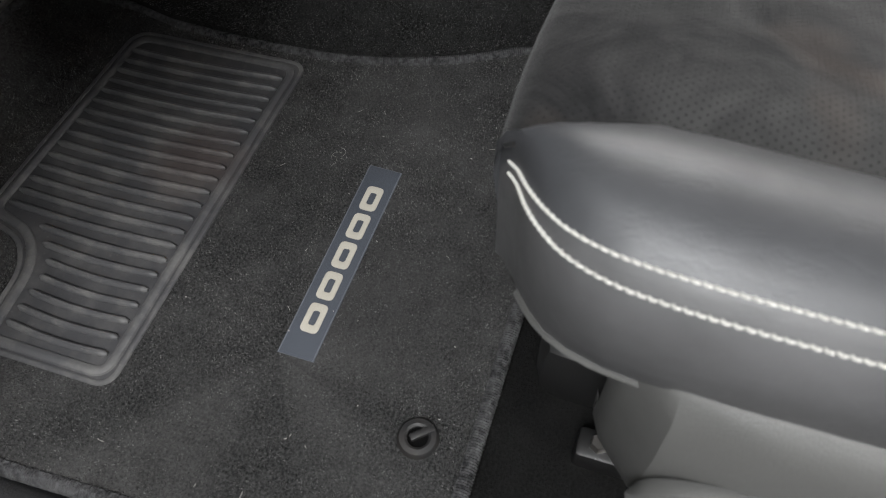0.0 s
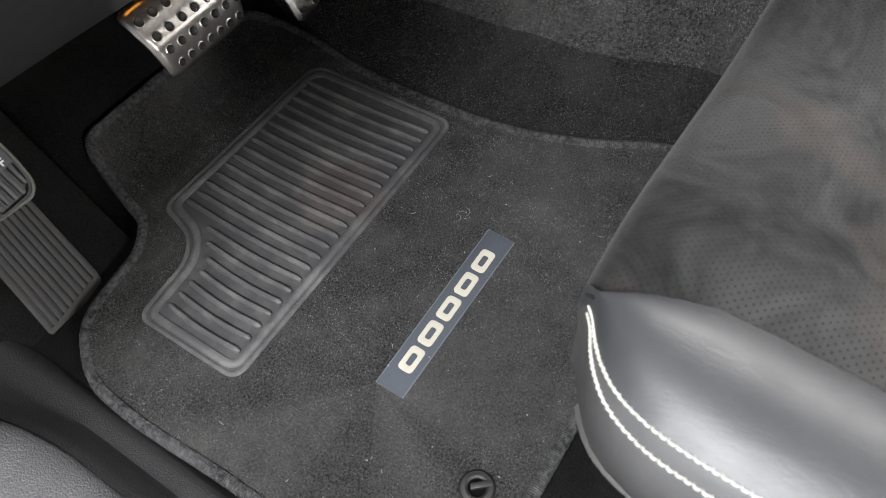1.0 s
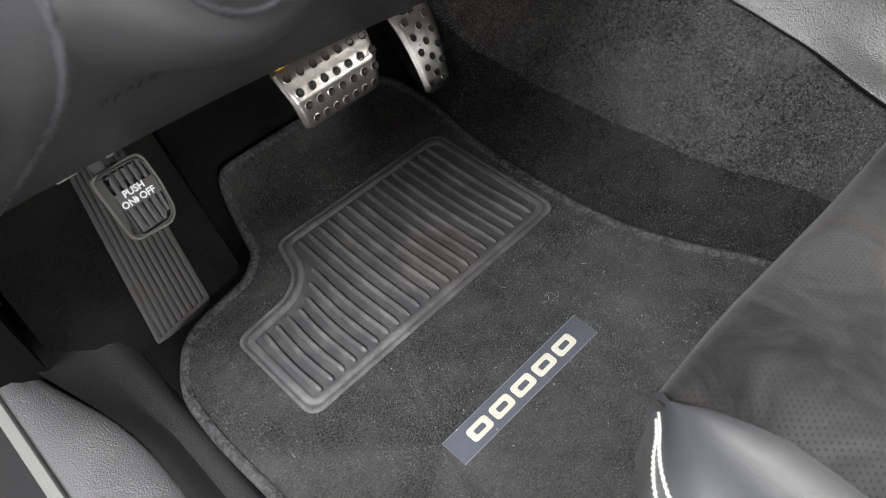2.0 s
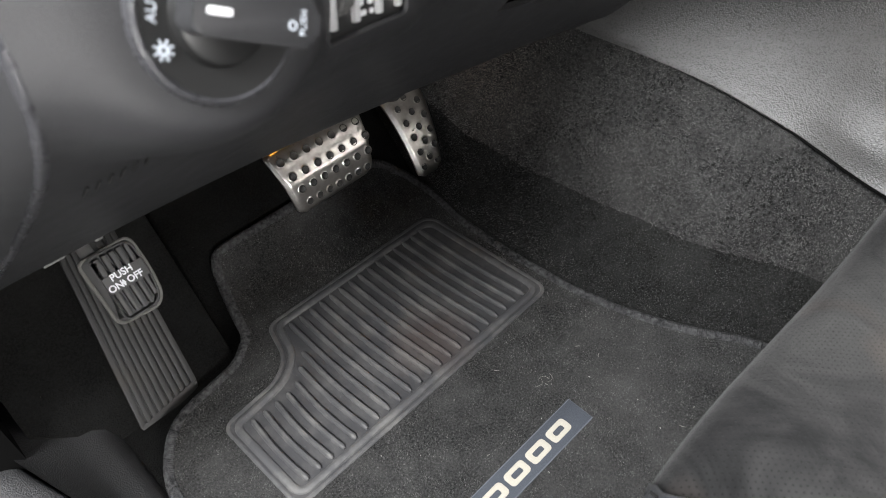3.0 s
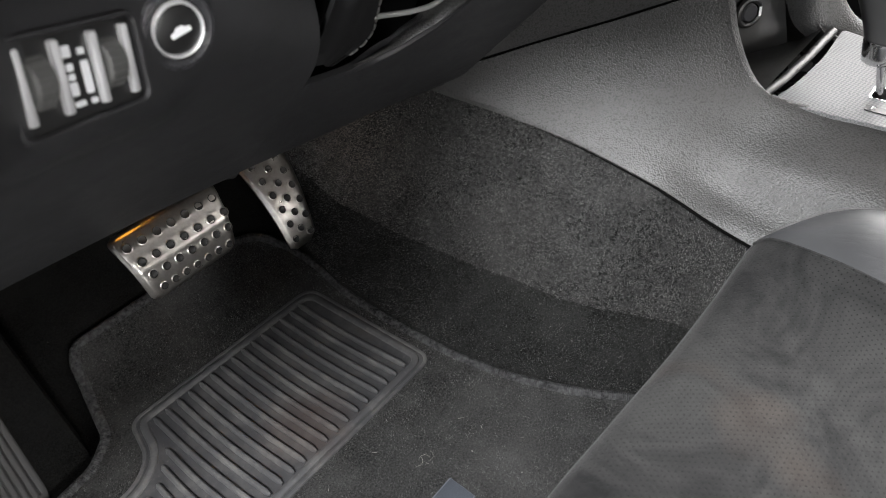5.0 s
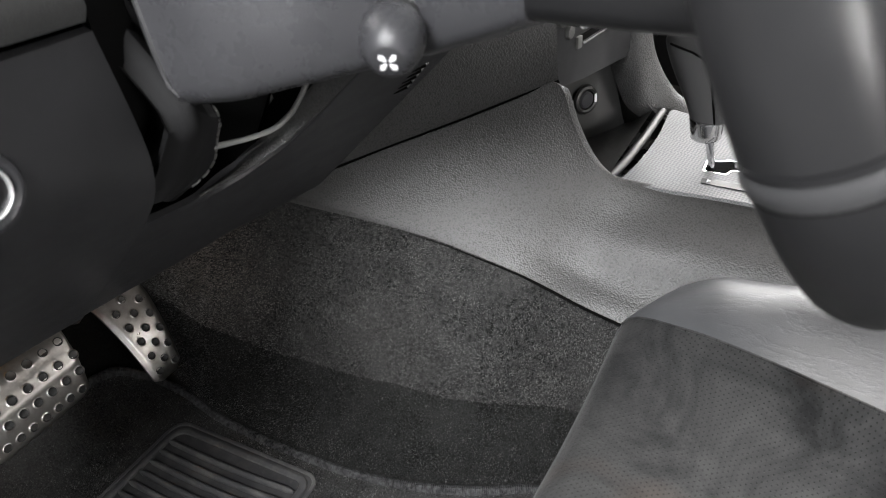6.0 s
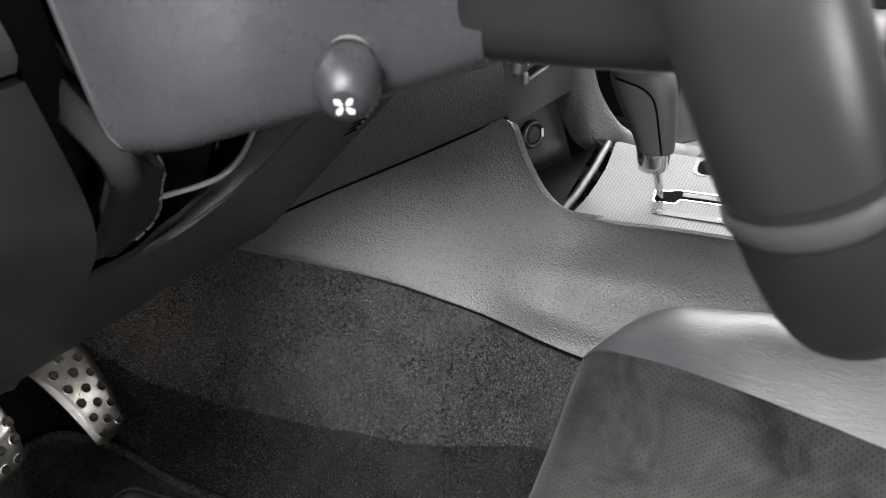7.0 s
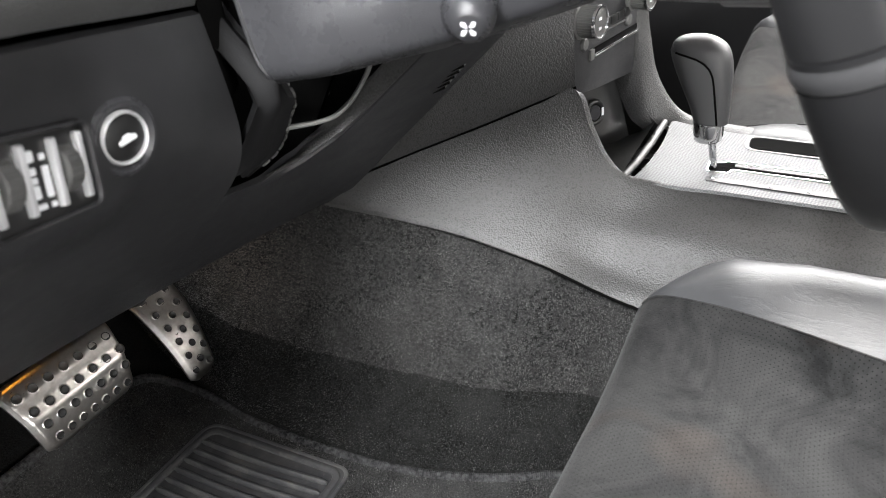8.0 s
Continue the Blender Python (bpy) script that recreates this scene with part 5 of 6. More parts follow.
    part("car_symbol", moved(prism(car, 0.0035, 0.0042), m @ pose(0, 0, 0, 0, 0, 8)), WHITE, cap)


build_dashboard()
build_switches()

# ---- steering column and wheel ----


def build_column():
    col = thing("steering_column", "dark grey plastic steering column shroud with stalk", "steering column")
    edge = [(0.229, 0.057, 0.5065), (0.232, 0.025, 0.5115), (0.243, -0.005, 0.519), (0.254, -0.038, 0.528), (0.261, -0.075, 0.539), (0.264, -0.115, 0.553), (0.2655, -0.150, 0.5665)]
    rows = []
    for s, (x, y, z) in enumerate(spline(edge, 36)):
        c, r = 0.312, 0.010
        half = c - x
        ring = [(-0.66, 0.140), (-0.745, 0.112), (-0.83, 0.082), (-0.905, 0.056), (-0.965, 0.034), (-0.992, 0.020), (-1.0, 0.012), (-0.985, 0.0055), (-0.94, 0.0005), (-0.88, -0.0018), (-0.70, -0.005), (-0.3, -0.010), (0.0, -0.012), (0.3, -0.011), (0.70, -0.006), (0.90, 0.0), (1.0, 0.022), (0.99, 0.085), (0.97, 0.12)]
        back = 0.40 * (1 - s / 35) ** 1.5
        swell = 0.0045 * math.exp(-((y + 0.004) / 0.034) ** 2)
        rows.append([(c + half * a - (swell * smooth(0.0, 0.03, dz) if a < -0.5 else 0.0), y + back * max(0.0, dz - 0.004), z + dz + 0.002) for a, dz in ring])
    front, rear = rows[0], rows[-1]
    bm = grid(rows)
    bm.faces.new([bm.verts.new(p) for p in front])
    bm.faces.new([bm.verts.new(p) for p in rear[::-1]])
    part("shroud", bm, SHROUD, col, "dark grey lower column shroud")
    part("shroud_edge", tube([(x, y + 0.001, z) for x, y, z in front[:12]], 0.0018, 6), DASH, col)
    # Dark sheet standing for the shade beside the shroud.
    gap = [[(0.2075 + 0.012 * i, table(z, [(0.42, 0.15), (0.46, 0.115), (0.50, 0.085), (0.66, 0.085)]) + 0.004 * i, z) for i in range(4)] for z in (0.425, 0.46, 0.50, 0.56, 0.66)]
    part("gap_shade", grid(gap), VOID, col)
    rows = []
    for xl, xr, y, z in ((0.2260, 0.2700, 0.190, 0.69), (0.2230, 0.2680, 0.150, 0.62), (0.2200, 0.2640, 0.108, 0.555), (0.2180, 0.2600, 0.075, 0.522), (0.2155, 0.2600, 0.058, 0.500), (0.2140, 0.2640, 0.069, 0.479), (0.2120, 0.2690, 0.081, 0.4605), (0.2105, 0.2705, 0.089, 0.449), (0.2095, 0.2640, 0.0955, 0.4410), (0.2090, 0.2480, 0.0985, 0.4370), (0.2090, 0.2380, 0.0990, 0.4355)):
        row = []
        for k in range(13):
            s = k / 12
            fold = 0.010 * math.exp(-((s - 0.42) / 0.20) ** 2) - 0.006 * math.exp(-((s - 0.12) / 0.09) ** 2) + 0.004 * math.exp(-((s - 0.93) / 0.06) ** 2)
            row.append((lerp(xl, xr, s), y - 0.8 * fold + 0.004 * s, z + 0.35 * fold - 0.010 * s * smooth(0.0, 1.0, s)))
        rows.append(row)
    fine = []
    for c in range(13):
        fine.append(spline([r[c] for r in rows], 22))
    boot = part("column_boot", shell([[fine[c][r] for c in range(13)] for r in range(22)], (0.004, 0.006, 0.002)), BOOT, col, "dark grey leathercloth column boot with stitched edge")
    seam = [fine[12][r] + Vector((-0.001, -0.0012, 0.0005)) for r in range(13, 21)]
    pts = spline(seam, 23)
    bm = bmesh.new()
    for k in range(11):
        tube([pts[2 * k].lerp(pts[2 * k + 2], 0.12), pts[2 * k + 1] + Vector((-0.0006, -0.0008, 0.0003)), pts[2 * k].lerp(pts[2 * k + 2], 0.88)], 0.0009, 6, bm=bm)
    part("stitching", bm, SHIELD, boot, "grey edge stitching")
    # stalk, pointing out of the shroud towards the door
    base, tip = Vector((0.272, -0.078, 0.5715)), Vector((0.228, -0.0955, 0.5555))
    m = Matrix.Translation(base) @ (tip - base).to_track_quat("Z", "Y").to_matrix().to_4x4()
    stalk = part("stalk", lathe([(0.0070, -0.02), (0.0070, 0.017), (0.0130, 0.0195), (0.0152, 0.0215), (0.0166, 0.0255), (0.0169, 0.031), (0.0161, 0.037), (0.0142, 0.0425), (0.0112, 0.0468), (0.0090, 0.0484), (0.0082, 0.0489), (0.0, 0.0490)], m, 40), SHROUD, col, "dark grey lever knob with white symbol")
    part("stalk_ring", lathe([(0.0070, 0.009), (0.0112, 0.0095), (0.0118, 0.0130), (0.0070, 0.0135)], m, 28), SEAL, stalk, "pale satin ring")
    part("stalk_groove", lathe([(0.0070, 0.0135), (0.0126, 0.0140), (0.0136, 0.0185), (0.0110, 0.0200)], m, 28), BLACK, stalk)
    cross = bmesh.new()
    for a in (45, 135, 225, 315):
        bm2 = prism([(0.0012, -0.0004), (0.0040, -0.0017), (0.0062, -0.0002), (0.0050, 0.0014), (0.0030, 0.0011), (0.0012, 0.0004)], 0.0, 0.0006)
        me = bpy.data.meshes.new("tmp")
        moved(bm2, m @ Matrix.Translation((0.0, 0.0, 0.0490)) @ pose(0, 0, 0, 0, 0, a)).to_mesh(me)
        bm2.free()
        cross.from_mesh(me)
        bpy.data.meshes.remove(me)
    part("cross_symbol", cross, WHITE, stalk)


def build_wheel():
    wheel = thing("steering_wheel", "black leather steering wheel", "steering wheel")
    c, tilt, R = Vector((0.334, -0.262, 0.621)), 0.396, 0.180
    down = Vector((0, -math.sin(tilt), -math.cos(tilt)))
    right = Vector((1, 0, 0))
    axis = right.cross(down)
    c = c - axis * 0.007

    def at(deg, r=R, out=0.0):
        a = radians(deg)
        return c + (right * math.cos(a) + down * math.sin(a)) * r + axis * out

    part("rim", tube([at(lerp(14, 166, k / 48)) for k in range(49)], 0.0165, 24, up=axis, squash=1.45), RIM, wheel, "smooth black leather rim")
    part("upper_rim", tube([at(lerp(166, 374, k / 60)) for k in range(61)], 0.0163, 24, up=axis, squash=1.45), UPPER_RIM, wheel, "satin dark grey upper rim")
    for d in (166, 14):
        s = 1 if d > 90 else -1
        band = [at(d - s * lerp(1.2, 4.4, k / 8)) for k in range(9)]
        part("rim_band", tube(band, lambda t: 0.0166 + 0.0007 * math.sin(math.pi * t), 24, up=axis, squash=1.45), KNOB, wheel, "satin grey band round the rim")
        part("rim_seam", tube([at(d - s * 4.8) + (at(d, 1.0) - c).normalized() * 0.0162 * math.cos(w) + axis * 0.0236 * math.sin(w) for w in (2 * math.pi * k / 24 for k in range(24))], 0.0007, 8, closed=True), VOID, wheel, "leather seam ring in the rim")
    for d in (180, 0):
        a, b = at(d, 0.05, -0.02), at(d, R - 0.006, 0.0)
        part("spoke", tube([a, a.lerp(b, 0.5) - axis * 0.004, b], lambda t: 0.022 - 0.006 * t, 12, up=axis, squash=0.45), RIM, wheel)
    half = [(0.0700, 0.68), (0.0705, 0.64), (0.0700, 0.605), (0.0690, 0.587), (0.0670, 0.5765), (0.0620, 0.5690), (0.0520, 0.5640), (0.0340, 0.5600), (0.0, 0.5570)]
    ring = [(0.334 - w, z) for w, z in half] + [(0.334 + w, z) for w, z in half[-2::-1]]
    rows = []
    for y, k in ((-0.1385, 0.955), (-0.1390, 0.985), (-0.1410, 0.997), (-0.145, 1.0), (-0.17, 1.0), (-0.20, 1.0), (-0.23, 0.99), (-0.255, 0.96)):
        rows.append([(0.334 + (x - 0.334) * k, y, 0.62 + (z - 0.62) * k) for x, z in ring])
    part("rear_cover", grid(rows), RIM, wheel, "matt black rear cover of the hub")
    m = Matrix.Translation(c) @ axis.to_track_quat("Z", "Y").to_matrix().to_4x4()
    sgn = 1 if axis.y < 0 else -1
    part("hub", lathe([(0.0, 0.012 * sgn), (0.05, 0.012 * sgn), (0.066, 0.0), (0.064, -0.03 * sgn), (0.058, -0.045 * sgn), (0.049, -0.070 * sgn), (0.0, -0.072 * sgn)], m, 48), RIM, wheel, "black steering wheel hub with rear cover")


build_column()
build_wheel()

# ---- centre console ----


def along(curve, i):
    """A smooth point on a curve at station i."""
    k = max(0, min(len(curve) - 2, int(i)))
    f = i - k
    a, b, c, d = (Vector(curve[max(0, min(len(curve) - 1, n))]) for n in (k - 1, k, k + 1, k + 2))
    return 0.5 * (2 * b + (c - a) * f + (2 * a - 5 * b + 4 * c - d) * f * f + (3 * b - a - 3 * c + d) * f ** 3)


def mirrored(p, flip):
    return (2 * CENTRE_X - p[0], p[1], p[2]) if flip else p


def build_console():
    con = thing("centre_console", "grey-black grained plastic centre console with silver shift plate", "centre console")
    for flip in (False, True):
        low = [along(BOTTOM, 13 * k / 90) for k in range(91)]
        high = [along(TOP, 13 * k / 90 if abs(13 * k / 90 - 6) > 0.9 else 13 * k / 90) for k in range(91)]
        pts, mids = [], [(a + b) / 2 for a, b in zip(low, high)]
        for turn in range(3):
            mids = [sum((mids[max(0, min(90, k + d))] for d in range(-5, 6)), Vector()) / 11 for k in range(91)]
        for k, (a, b) in enumerate(zip(low, high)):
            i = 13 * k / 90
            bulge = along([(0.0, 0, 0), (0.001, 0, 0), (0.002, 0, 0), (0.004, 0, 0), (0.008, 0, 0), (0.012, 0, 0), (0.015, 0, 0), (0.016, 0, 0), (0.014, 0, 0), (0.009, 0, 0), (0.001, 0, 0), (-0.006, 0, 0), (-0.008, 0, 0), (-0.008, 0, 0)], i).x
            mid = mids[k] + Vector((bulge, 0, -bulge * 0.6))
            # soft shoulder, below which the side drops steeply to the seat
            ts = table(i, [(3, 0.12), (5, 0.24), (8.3, 0.44), (11.2, 0.60), (13, 0.70)])
            amp = table(i, [(3, 0.0), (5, 0.002), (8, 0.004), (11, 0.006), (13, 0.006)])
            out = Vector((a.z - b.z, 0, b.x - a.x)).normalized()
            row = []
            for j in range(15):
                t = j / 14
                q = a * (1 - t) ** 2 + (mid * 2 - (a + b) / 2) * 2 * t * (1 - t) + b * t * t
                q = q + Vector((-0.0022, 0.0, 0.0012)) * math.exp(-((t - 0.075) / 0.05) ** 2)
                q = q + out * (amp * math.exp(-((t - ts) / 0.17) ** 2) - 0.6 * amp * math.exp(-((t - ts + 0.30) / 0.15) ** 2) * smooth(0.0, 0.1, t))
                row.append(mirrored(tuple(q), flip))
            row.insert(0, mirrored((a.x + 0.007, a.y, a.z - 0.001), flip))
            if i > 6.2:
                q = high[k]
                row += [mirrored((q.x + 0.004, q.y - 0.001, q.z + 0.0005), flip), mirrored((q.x + 0.010, q.y - 0.003, q.z - 0.004), flip), mirrored((q.x + 0.012, q.y - 0.004, q.z - 0.016), flip)]
            else:
                q = high[k]
                row += [mirrored((q.x + 0.003, q.y + 0.001, q.z - 0.001), flip), mirrored((q.x + 0.006, q.y + 0.002, q.z - 0.004), flip), mirrored((q.x + 0.010, q.y + 0.003, q.z - 0.010), flip)]
            pts.append(row)
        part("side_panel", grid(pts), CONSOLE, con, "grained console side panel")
        up = []
        for k in range(31):
            p = Vector(tuple(table(6.0 * k / 30, [(n, TOP[n][a]) for n in range(7)]) for a in range(3)))
            up.append([mirrored((p.x + 0.002 + dx, p.y + dy, p.z + 0.003 + dz), flip) for dx, dy, dz in ((0.006, 0.0, -0.006), (0.0008, 0.0, -0.0012), (0.0, 0.0, 0.0), (-0.001, 0.002, 0.03), (-0.002, 0.004, 0.07), (-0.004, 0.008, 0.13), (-0.006, 0.012, 0.22))])
        up.append([mirrored((p.x + 0.006 + dx, p.y + 0.004 + dy, p.z + 0.003 + dz), flip) for dx, dy, dz in ((0.006, 0.0, -0.006), (0.0008, 0.0, -0.0012), (0.0, 0.0, 0.0), (-0.001, 0.002, 0.03), (-0.002, 0.004, 0.07), (-0.004, 0.008, 0.13), (-0.006, 0.012, 0.22))])
        # Near-black bars stand for the shade in the open joints.
        part("panel_gap", tube([mirrored((p.x + 0.004, p.y, p.z + 0.0012), flip) for p in (Vector(tuple(table(6.0 * k / 30, [(n, TOP[n][a]) for n in range(7)]) for a in range(3))) for k in range(31))], 0.0022, 6), VOID, con)
        part("edge_gap", tube([mirrored((p.x - 0.0015, p.y, p.z - 0.0015), flip) for p in low[26:]], lambda s: 0.0003 + 0.0011 * min(1.0, 2.5 * s), 6), VOID, con)
        part("stack_side_panel", grid(up), CONSOLE, con, "grained upper console side panel")
    # storage bin ahead of the plate
    bm = bmesh.new()
    box(bm, (0.588, -0.135, 0.235), (0.760, 0.06, 0.248), 0.002)
    part("bin_floor", bm, SHROUD, con)
    plan = spline([(0.588, 0.055, 0), (0.62, 0.020, 0), (0.67, -0.008, 0), (0.712, -0.028, 0), (0.736, -0.044, 0), (0.7475, -0.058, 0), (0.7505, -0.066, 0)], 40)
    rows = [[(p.x + 0.004 * (z - 0.25) / 0.15, p.y + 0.30 * (z - 0.33) * smooth(0.70, 0.75, p.x), z) for p in plan] for z in (0.245, 0.27, 0.30, 0.33, 0.36, 0.40, 0.45)]
    part("storage_bin", grid(rows), BIN, con, "open grey storage bin")
    ramp = [[(x, y - 0.008 * (x - 0.59) / 0.16, z + 0.012 * (x - 0.59) / 0.16) for x in (0.590, 0.63, 0.67, 0.71, 0.752)] for y, z in ((0.03, 0.249), (-0.02, 0.253), (-0.06, 0.262), (-0.085, 0.275), (-0.105, 0.292))]
    part("bin_ramp", grid(ramp), BIN, con)
    # broad rounded rim of the far side wall
    rim_rows = []
    inner_edge = spline([(0, -0.044, 0.47), (0, -0.050, 0.43), (0, -0.055, 0.40), (0, -0.066, 0.362), (0, -0.080, 0.328), (0, -0.096, 0.303), (0, -0.130, 0.290), (0, -0.20, 0.285)], 40)
    outer_edge = spline([(0, -0.082, 0.47), (0, -0.087, 0.43), (0, -0.092, 0.405), (0, -0.103, 0.362), (0, -0.121, 0.330), (0, -0.142, 0.310), (0, -0.172, 0.300), (0, -0.23, 0.297)], 40)
    for p, q in zip(inner_edge, outer_edge):
        row = [(0.7505, p.y + 0.010, p.z - 0.003), (0.7510, p.y, p.z)]
        for s in (0.15, 0.35, 0.6, 0.82, 0.95):
            row.append((0.7510 + 0.027 * s ** 1.7, lerp(p.y, q.y, s) - 0.004 * math.sin(math.pi * s), lerp(p.z, q.z, s)))
        row += [(0.7805, q.y, q.z), (0.786, q.y + 0.004, q.z), (0.792, q.y + 0.012, q.z - 0.002), (0.800, q.y + 0.035, q.z - 0.006), (0.812, q.y + 0.09, q.z - 0.02)]
        rim_rows.append(row)
    part("arch_rim", grid(rim_rows), CONSOLE, con, "broad grained rim of the console side")
    outline = rounded([(0.5895, -0.1195, 0.006), (0.630, -0.1290, 0.02), (0.690, -0.1350, 0.02), (0.7545, -0.1330, 0.006), (0.7430, -0.20, 0.03), (0.7410, -0.50, 0.006), (0.6030, -0.50, 0.006), (0.6010, -0.20, 0.03)], 5)
    pl = prism(outline, -0.004, 0.0, 0.001)
    for v in pl.verts:
        v.co.z += 0.2935 + 0.075 * (v.co.x - 0.60) + 0.06 * max(0.0, v.co.y + 0.17)
    plate = part("shift_plate", pl, PLATE, con, "silver patterned shift plate")

    def on_plate(x, y):
        return 0.2935 + 0.075 * (x - 0.60) + 0.06 * max(0.0, y + 0.17)

    def inlay(name, corners, mat, rise, label="", bevel=0.0):
        bm = prism(rounded(corners, 3), -0.001, rise, bevel)
        for v in bm.verts:
            v.co.z += on_plate(v.co.x, v.co.y) + 0.0004
        return part(name, bm, mat, plate, label)

    lipc = [(0.5935, -0.1090), (0.630, -0.1160), (0.690, -0.1220), (0.7480, -0.1250)]
    part("front_lip", tube([(x, y, on_plate(x, y) - 0.001) for x, y in lipc], 0.0050, 10, squash=0.75), BLACK, plate)
    inlay("gate_chrome", [(0.6405, -0.1935, 0.003), (0.6635, -0.1935, 0.003), (0.6635, -0.2072, 0.002), (0.668, -0.2132, 0.002), (0.668, -0.45, 0.002), (0.650, -0.45, 0.002), (0.650, -0.2212, 0.002), (0.6405, -0.2172, 0.002)][::-1], CHROME, 0.0010)
    inlay("gate_slot", [(0.642, -0.195, 0.003), (0.662, -0.195, 0.003), (0.662, -0.208, 0.002), (0.6665, -0.214, 0.002), (0.6665, -0.45, 0.002), (0.6515, -0.45, 0.002), (0.6515, -0.220, 0.002), (0.642, -0.216, 0.002)][::-1], VOID, 0.0014, "black selector gate")
    inlay("gate_bar", [(0.655, -0.222, 0.001), (0.663, -0.222, 0.001), (0.663, -0.45, 0.001), (0.655, -0.45, 0.001)][::-1], SHIELD, 0.0022)
    inlay("gear_strip", [(0.6185, -0.196, 0.002), (0.6275, -0.196, 0.002), (0.6275, -0.46, 0.002), (0.6185, -0.46, 0.002)][::-1], BLACK, 0.0010, "glossy black gear strip")
    for text, y in (("P", -0.203), ("R", -0.262), ("N", -0.30), ("D", -0.338)):
        lettering(text, 0.0078, Matrix.Translation((0.623, y, on_plate(0.623, y) + 0.0018)) @ pose(0, 0, 0, 0, 0, -90), WHITE, plate, "gear_letter")
    inlay("cup_holder_rim", [(0.700, -0.225, 0.012), (0.738, -0.225, 0.012), (0.738, -0.46, 0.012), (0.700, -0.46, 0.012)][::-1], BLACK, 0.0015)
    inlay("cup_holder", [(0.704, -0.230, 0.010), (0.734, -0.230, 0.010), (0.734, -0.455, 0.010), (0.704, -0.455, 0.010)][::-1], VOID, 0.0020, "dark cup holder")
    m = basis((0.722, -0.040, 0.318), (0.86, -0.50, 0), (0, 0.1, 1))
    part("power_socket", lathe([(0.0105, -0.004), (0.0115, 0.0030), (0.0140, 0.0040), (0.0165, 0.0030), (0.0178, 0.0)], m, 32), BLACK, con, "round black power socket")
    part("socket_cap", lathe([(0.0, 0.0045), (0.0085, 0.0040), (0.0102, 0.0020), (0.0104, -0.004)], m, 24), SHROUD, con)
    part("socket_mark", moved(prism([(-0.0015, -0.005), (0.0015, -0.005), (0.0015, 0.005), (-0.0015, 0.005)], 0.0035, 0.0048), m @ Matrix.Translation((0.012, 0, 0))), WHITE, con)
    bm = bmesh.new()
    box(bm, (0.60, -0.70, 0.06), (0.742, -0.50, 0.33), 0.015)
    part("armrest_base", bm, CONSOLE, con)


def build_stack():
    st = thing("radio_panel", "black radio panel with silver knob and slot", "radio")
    m = basis((0.672, -0.0640, 0.372), (1, -0.18, 0), (0, 0.02, 1))
    part("fascia", moved(prism(rounded([(-0.083, 0.014, 0.006), (-0.02, 0.004, 0.01), (0.083, -0.006, 0.006), (0.086, 0.22, 0.004), (-0.085, 0.22, 0.004)], 4), -0.03, 0.0, 0.004), m), DASH, st, "matt black radio fascia")
    for u, v in ((-0.0665, 0.0915), (0.0665, 0.0915)):
        k0 = m @ Matrix.Translation((u, v, 0))
        knob = part("volume_knob", lathe([(0.0195, 0.0), (0.0190, 0.003), (0.0165, 0.004), (0.0160, 0.021), (0.0172, 0.0225), (0.0150, 0.0235), (0.0, 0.0232)], k0, 44), SHIELD, st, "ribbed knob with chrome ring")
        part("knob_ring", lathe([(0.0164, 0.0205), (0.0180, 0.0218), (0.0176, 0.0246), (0.0156, 0.0248), (0.0152, 0.0234)], k0, 44), CHROME, knob)
        for dv in (-0.006, 0.004):
            part("knob_mark", moved(prism(rounded([(-0.003, dv - 0.0015, 0.0005), (0.003, dv - 0.0015, 0.0005), (0.003, dv + 0.0015, 0.0005), (-0.003, dv + 0.0015, 0.0005)], 2), 0.0232, 0.0238), k0), WHITE, knob)
        for a in range(36):
            k = tube([k0 @ pose(0, 0, 0, 0, 0, a * 10) @ Vector((0.0162, 0, z)) for z in (0.005, 0.0205)], 0.0006, 4)
            part("knurl", k, SHIELD, knob)
        part("round_button", lathe([(0.0, 0.004), (0.006, 0.0035), (0.0075, 0.0015), (0.0078, 0.0)], m @ Matrix.Translation((u * 0.86, v - 0.0275, 0)), 24), SHIELD, st, "small round grey button")
    bm = prism(rounded([(-0.033, 0.0475, 0.001), (0.085, 0.0475, 0.001), (0.085, 0.0535, 0.001), (-0.033, 0.0535, 0.001)], 2), 0.0, 0.0008)
    slot = part("slot", moved(bm, m), VOID, st)
    bm = prism(rounded([(-0.033, 0.0440, 0.001), (0.083, 0.0440, 0.001), (0.083, 0.0480, 0.001), (-0.033, 0.0480, 0.001)], 2), 0.0, 0.0040, 0.0010)
    part("slot_trim", moved(bm, m), CHROME, slot)
    bm = prism(rounded([(-0.043, 0.0420, 0.001), (-0.034, 0.0420, 0.001), (-0.034, 0.0540, 0.001), (-0.043, 0.0540, 0.001)], 2), 0.0, 0.003, 0.0008)
    part("eject_button", moved(bm, m), SEAL, st, "small silver eject button")
    for k in range(5):
        u = -0.028 + k * 0.018
        part("push_button", moved(prism(rounded([(u, 0.070, 0.001), (u + 0.015, 0.070, 0.001), (u + 0.015, 0.080, 0.001), (u, 0.080, 0.001)], 2), 0.0, 0.003, 0.0008), m), BLACK, st)
    part("trim_strip", moved(prism(rounded([(-0.028, 0.0655, 0.0005), (0.050, 0.0655, 0.0005), (0.050, 0.0675, 0.0005), (-0.028, 0.0675, 0.0005)], 2), 0.0, 0.002), m), CHROME, st)


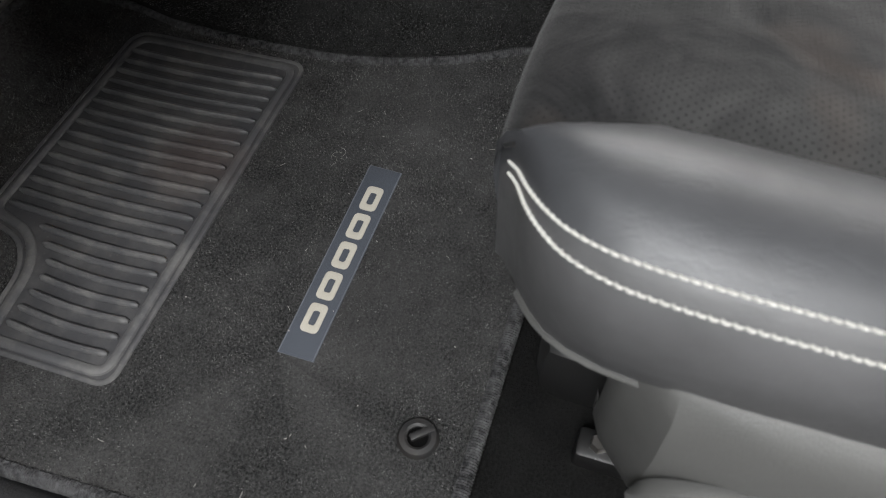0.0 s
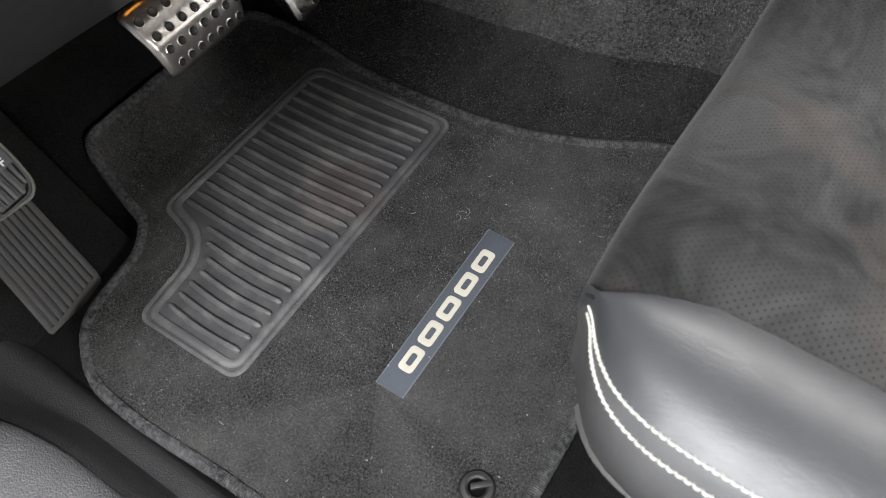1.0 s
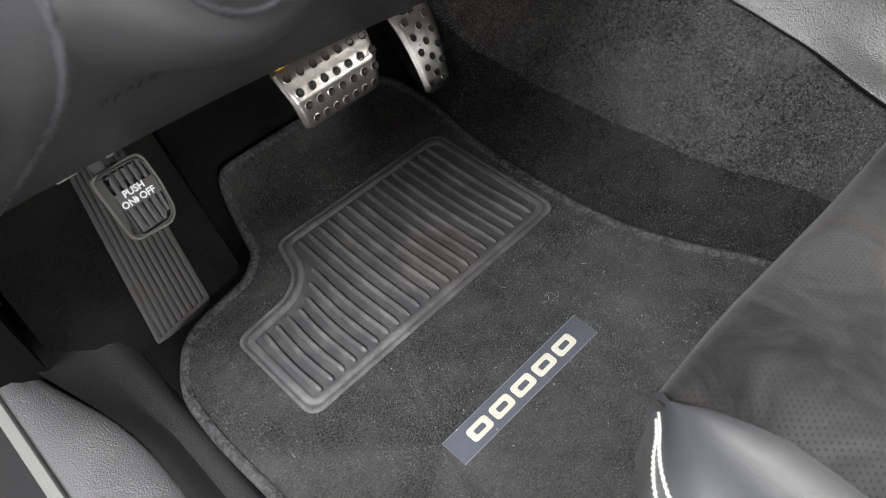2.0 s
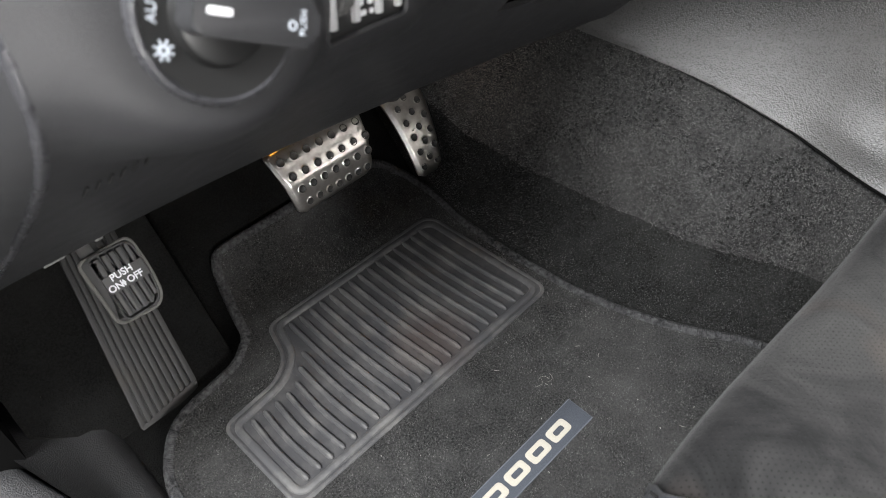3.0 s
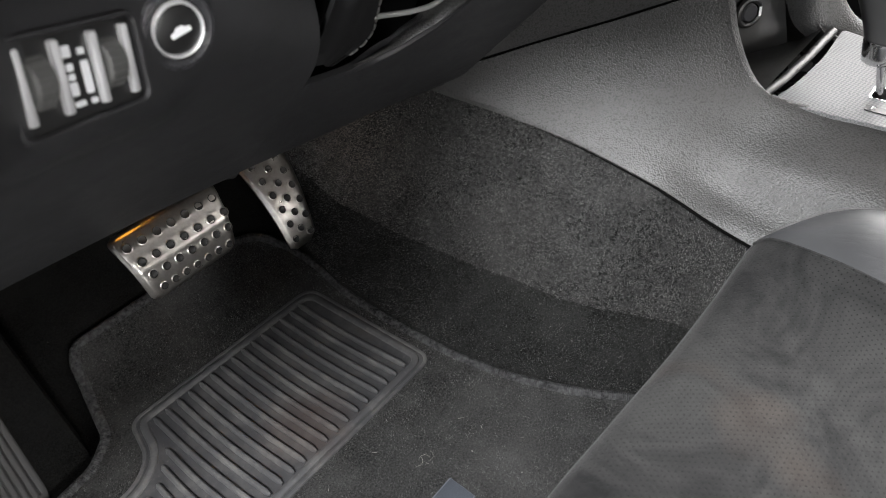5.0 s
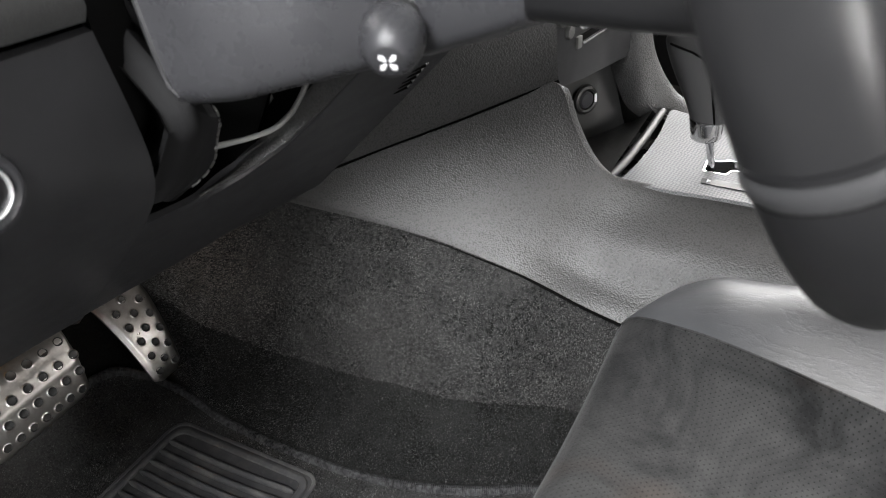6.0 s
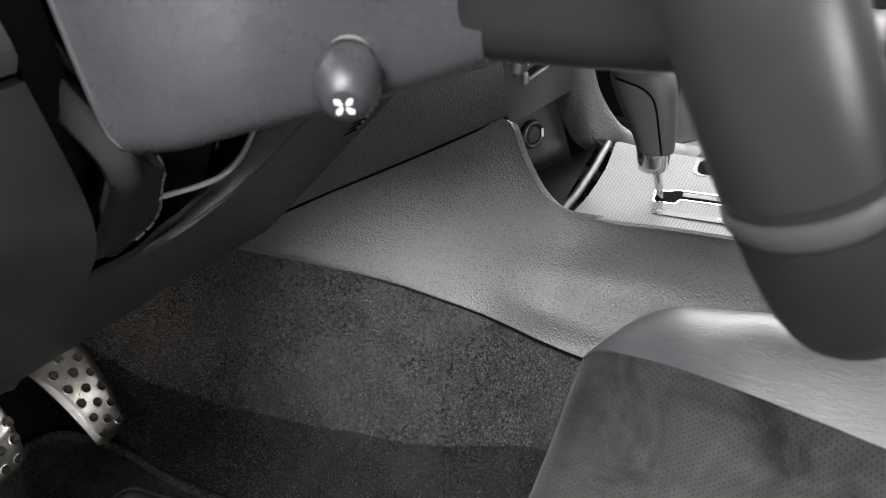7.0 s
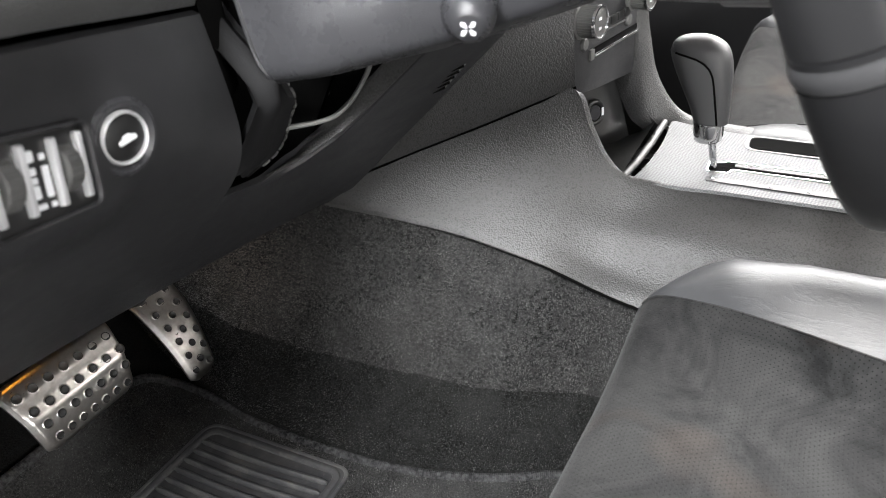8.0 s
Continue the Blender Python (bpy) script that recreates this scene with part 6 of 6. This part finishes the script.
def build_shifter():
    sh = thing("gear_selector", "black leather gear selector with satin side panels and chrome collar", "gear lever")
    base = Vector((0.6492, -0.2018, 0.298))

    def at(x, y, h):
        return base + Vector((x - 0.02 * h, y, h))

    part("rod", tube([at(0, -0.004, -0.02), at(0, 0.0005, 0.0), at(0, 0.009, 0.036)], 0.0040, 14), CHROME, sh, "chrome selector rod")
    m = Matrix.Translation(at(0, 0.0095, 0.0)) @ Matrix.Rotation(radians(-4), 4, "X")
    part("collar", lathe([(0.0, 0.0325), (0.0130, 0.0325), (0.0150, 0.0345), (0.0158, 0.040), (0.0168, 0.052), (0.0172, 0.0575), (0.0164, 0.0592), (0.0, 0.0592)], m, 40), CHROME, sh, "polished chrome collar")
    FRONT = [(0.055, 0.0290), (0.070, 0.0345), (0.085, 0.0415), (0.100, 0.0490), (0.112, 0.0545), (0.124, 0.0590), (0.132, 0.0610), (0.138, 0.0605), (0.142, 0.0580), (0.146, 0.0515), (0.1485, 0.0430), (0.1498, 0.0340)]
    REAR = [(0.055, -0.0070), (0.070, -0.0068), (0.085, -0.0062), (0.100, -0.0053), (0.112, -0.0042), (0.124, -0.0020), (0.132, 0.0006), (0.138, 0.0042), (0.142, 0.0085), (0.146, 0.0155), (0.1485, 0.0230), (0.1498, 0.0300)]
    WIDE = [(0.055, 0.0168), (0.070, 0.0185), (0.085, 0.0205), (0.100, 0.0222), (0.112, 0.0232), (0.124, 0.0238), (0.132, 0.0232), (0.138, 0.0212), (0.142, 0.0180), (0.146, 0.0125), (0.1485, 0.0065), (0.1498, 0.0010)]

    def skin(h, w, swell=1.0):
        f, r, x = table(h, FRONT), table(h, REAR), table(h, WIDE)
        c, s = math.cos(w), math.sin(w)
        return at(-swell * x * math.copysign(abs(c) ** 0.85, c), (f + r) / 2 + swell * (f - r) / 2 * math.copysign(abs(s) ** 0.85, s), h)

    hs = [0.0555 + 0.0028 * k for k in range(27)] + [0.131, 0.133, 0.135, 0.137, 0.139, 0.141, 0.143, 0.145, 0.1465, 0.1478, 0.1487, 0.1494, 0.1498]
    rows = [[skin(h, 2 * math.pi * k / 44) for k in range(44)] for h in hs]
    bm = grid(rows, close_v=True)
    bm.faces.new([bm.verts.new(p) for p in rows[-1]])
    knob = part("knob", bm, KNOB, sh, "black grained leather selector knob")
    # satin insert wrapped round the front, bounded by a curved seam
    SEAM = [(0.057, 0.0035), (0.080, 0.0075), (0.102, 0.0115), (0.112, 0.0140), (0.119, 0.0175), (0.125, 0.0235), (0.129, 0.0320), (0.1315, 0.0430), (0.133, 0.0560)]
    pts, left, right_side = [], [], []
    for k in range(34):
        h = lerp(0.0572, 0.1327, 1 - (1 - k / 33) ** 1.6)
        f, r = table(h, FRONT), table(h, REAR)
        s = max(-1.0, min(0.999, (table(h, SEAM) - (f + r) / 2) / ((f - r) / 2)))
        w0 = math.asin(math.copysign(abs(s) ** (1 / 0.85), s))
        row = [skin(h, lerp(w0, math.pi - w0, j / 20), 1.02) for j in range(21)]
        pts.append(row)
        left.append(skin(h, w0, 1.012))
        right_side.append(skin(h, math.pi - w0, 1.012))
    ins = part("satin_insert", grid(pts), SATIN, knob, "satin graphite side insert")
    part("insert_seam", tube(spline(left, 60), 0.0011, 6), VOID, ins)
    part("insert_seam", tube(spline(right_side, 60), 0.0011, 6), VOID, ins)


build_console()
build_stack()
build_shifter()


# Unseen lamp, added so the brake's top edge picks up amber.
def build_amber_lamp():
    lamp = thing("unseen_amber_lamp", "small unseen amber lamp, added for the brake pedal's orange edge", "lamp")
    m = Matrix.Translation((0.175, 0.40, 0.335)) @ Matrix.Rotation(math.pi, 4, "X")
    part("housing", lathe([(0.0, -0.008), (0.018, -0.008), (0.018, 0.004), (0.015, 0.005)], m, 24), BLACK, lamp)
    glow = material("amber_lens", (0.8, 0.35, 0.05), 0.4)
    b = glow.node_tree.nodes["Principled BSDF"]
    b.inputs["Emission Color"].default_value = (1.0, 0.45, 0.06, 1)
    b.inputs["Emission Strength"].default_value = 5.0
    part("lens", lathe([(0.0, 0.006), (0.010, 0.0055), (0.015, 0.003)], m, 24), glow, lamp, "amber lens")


build_amber_lamp()
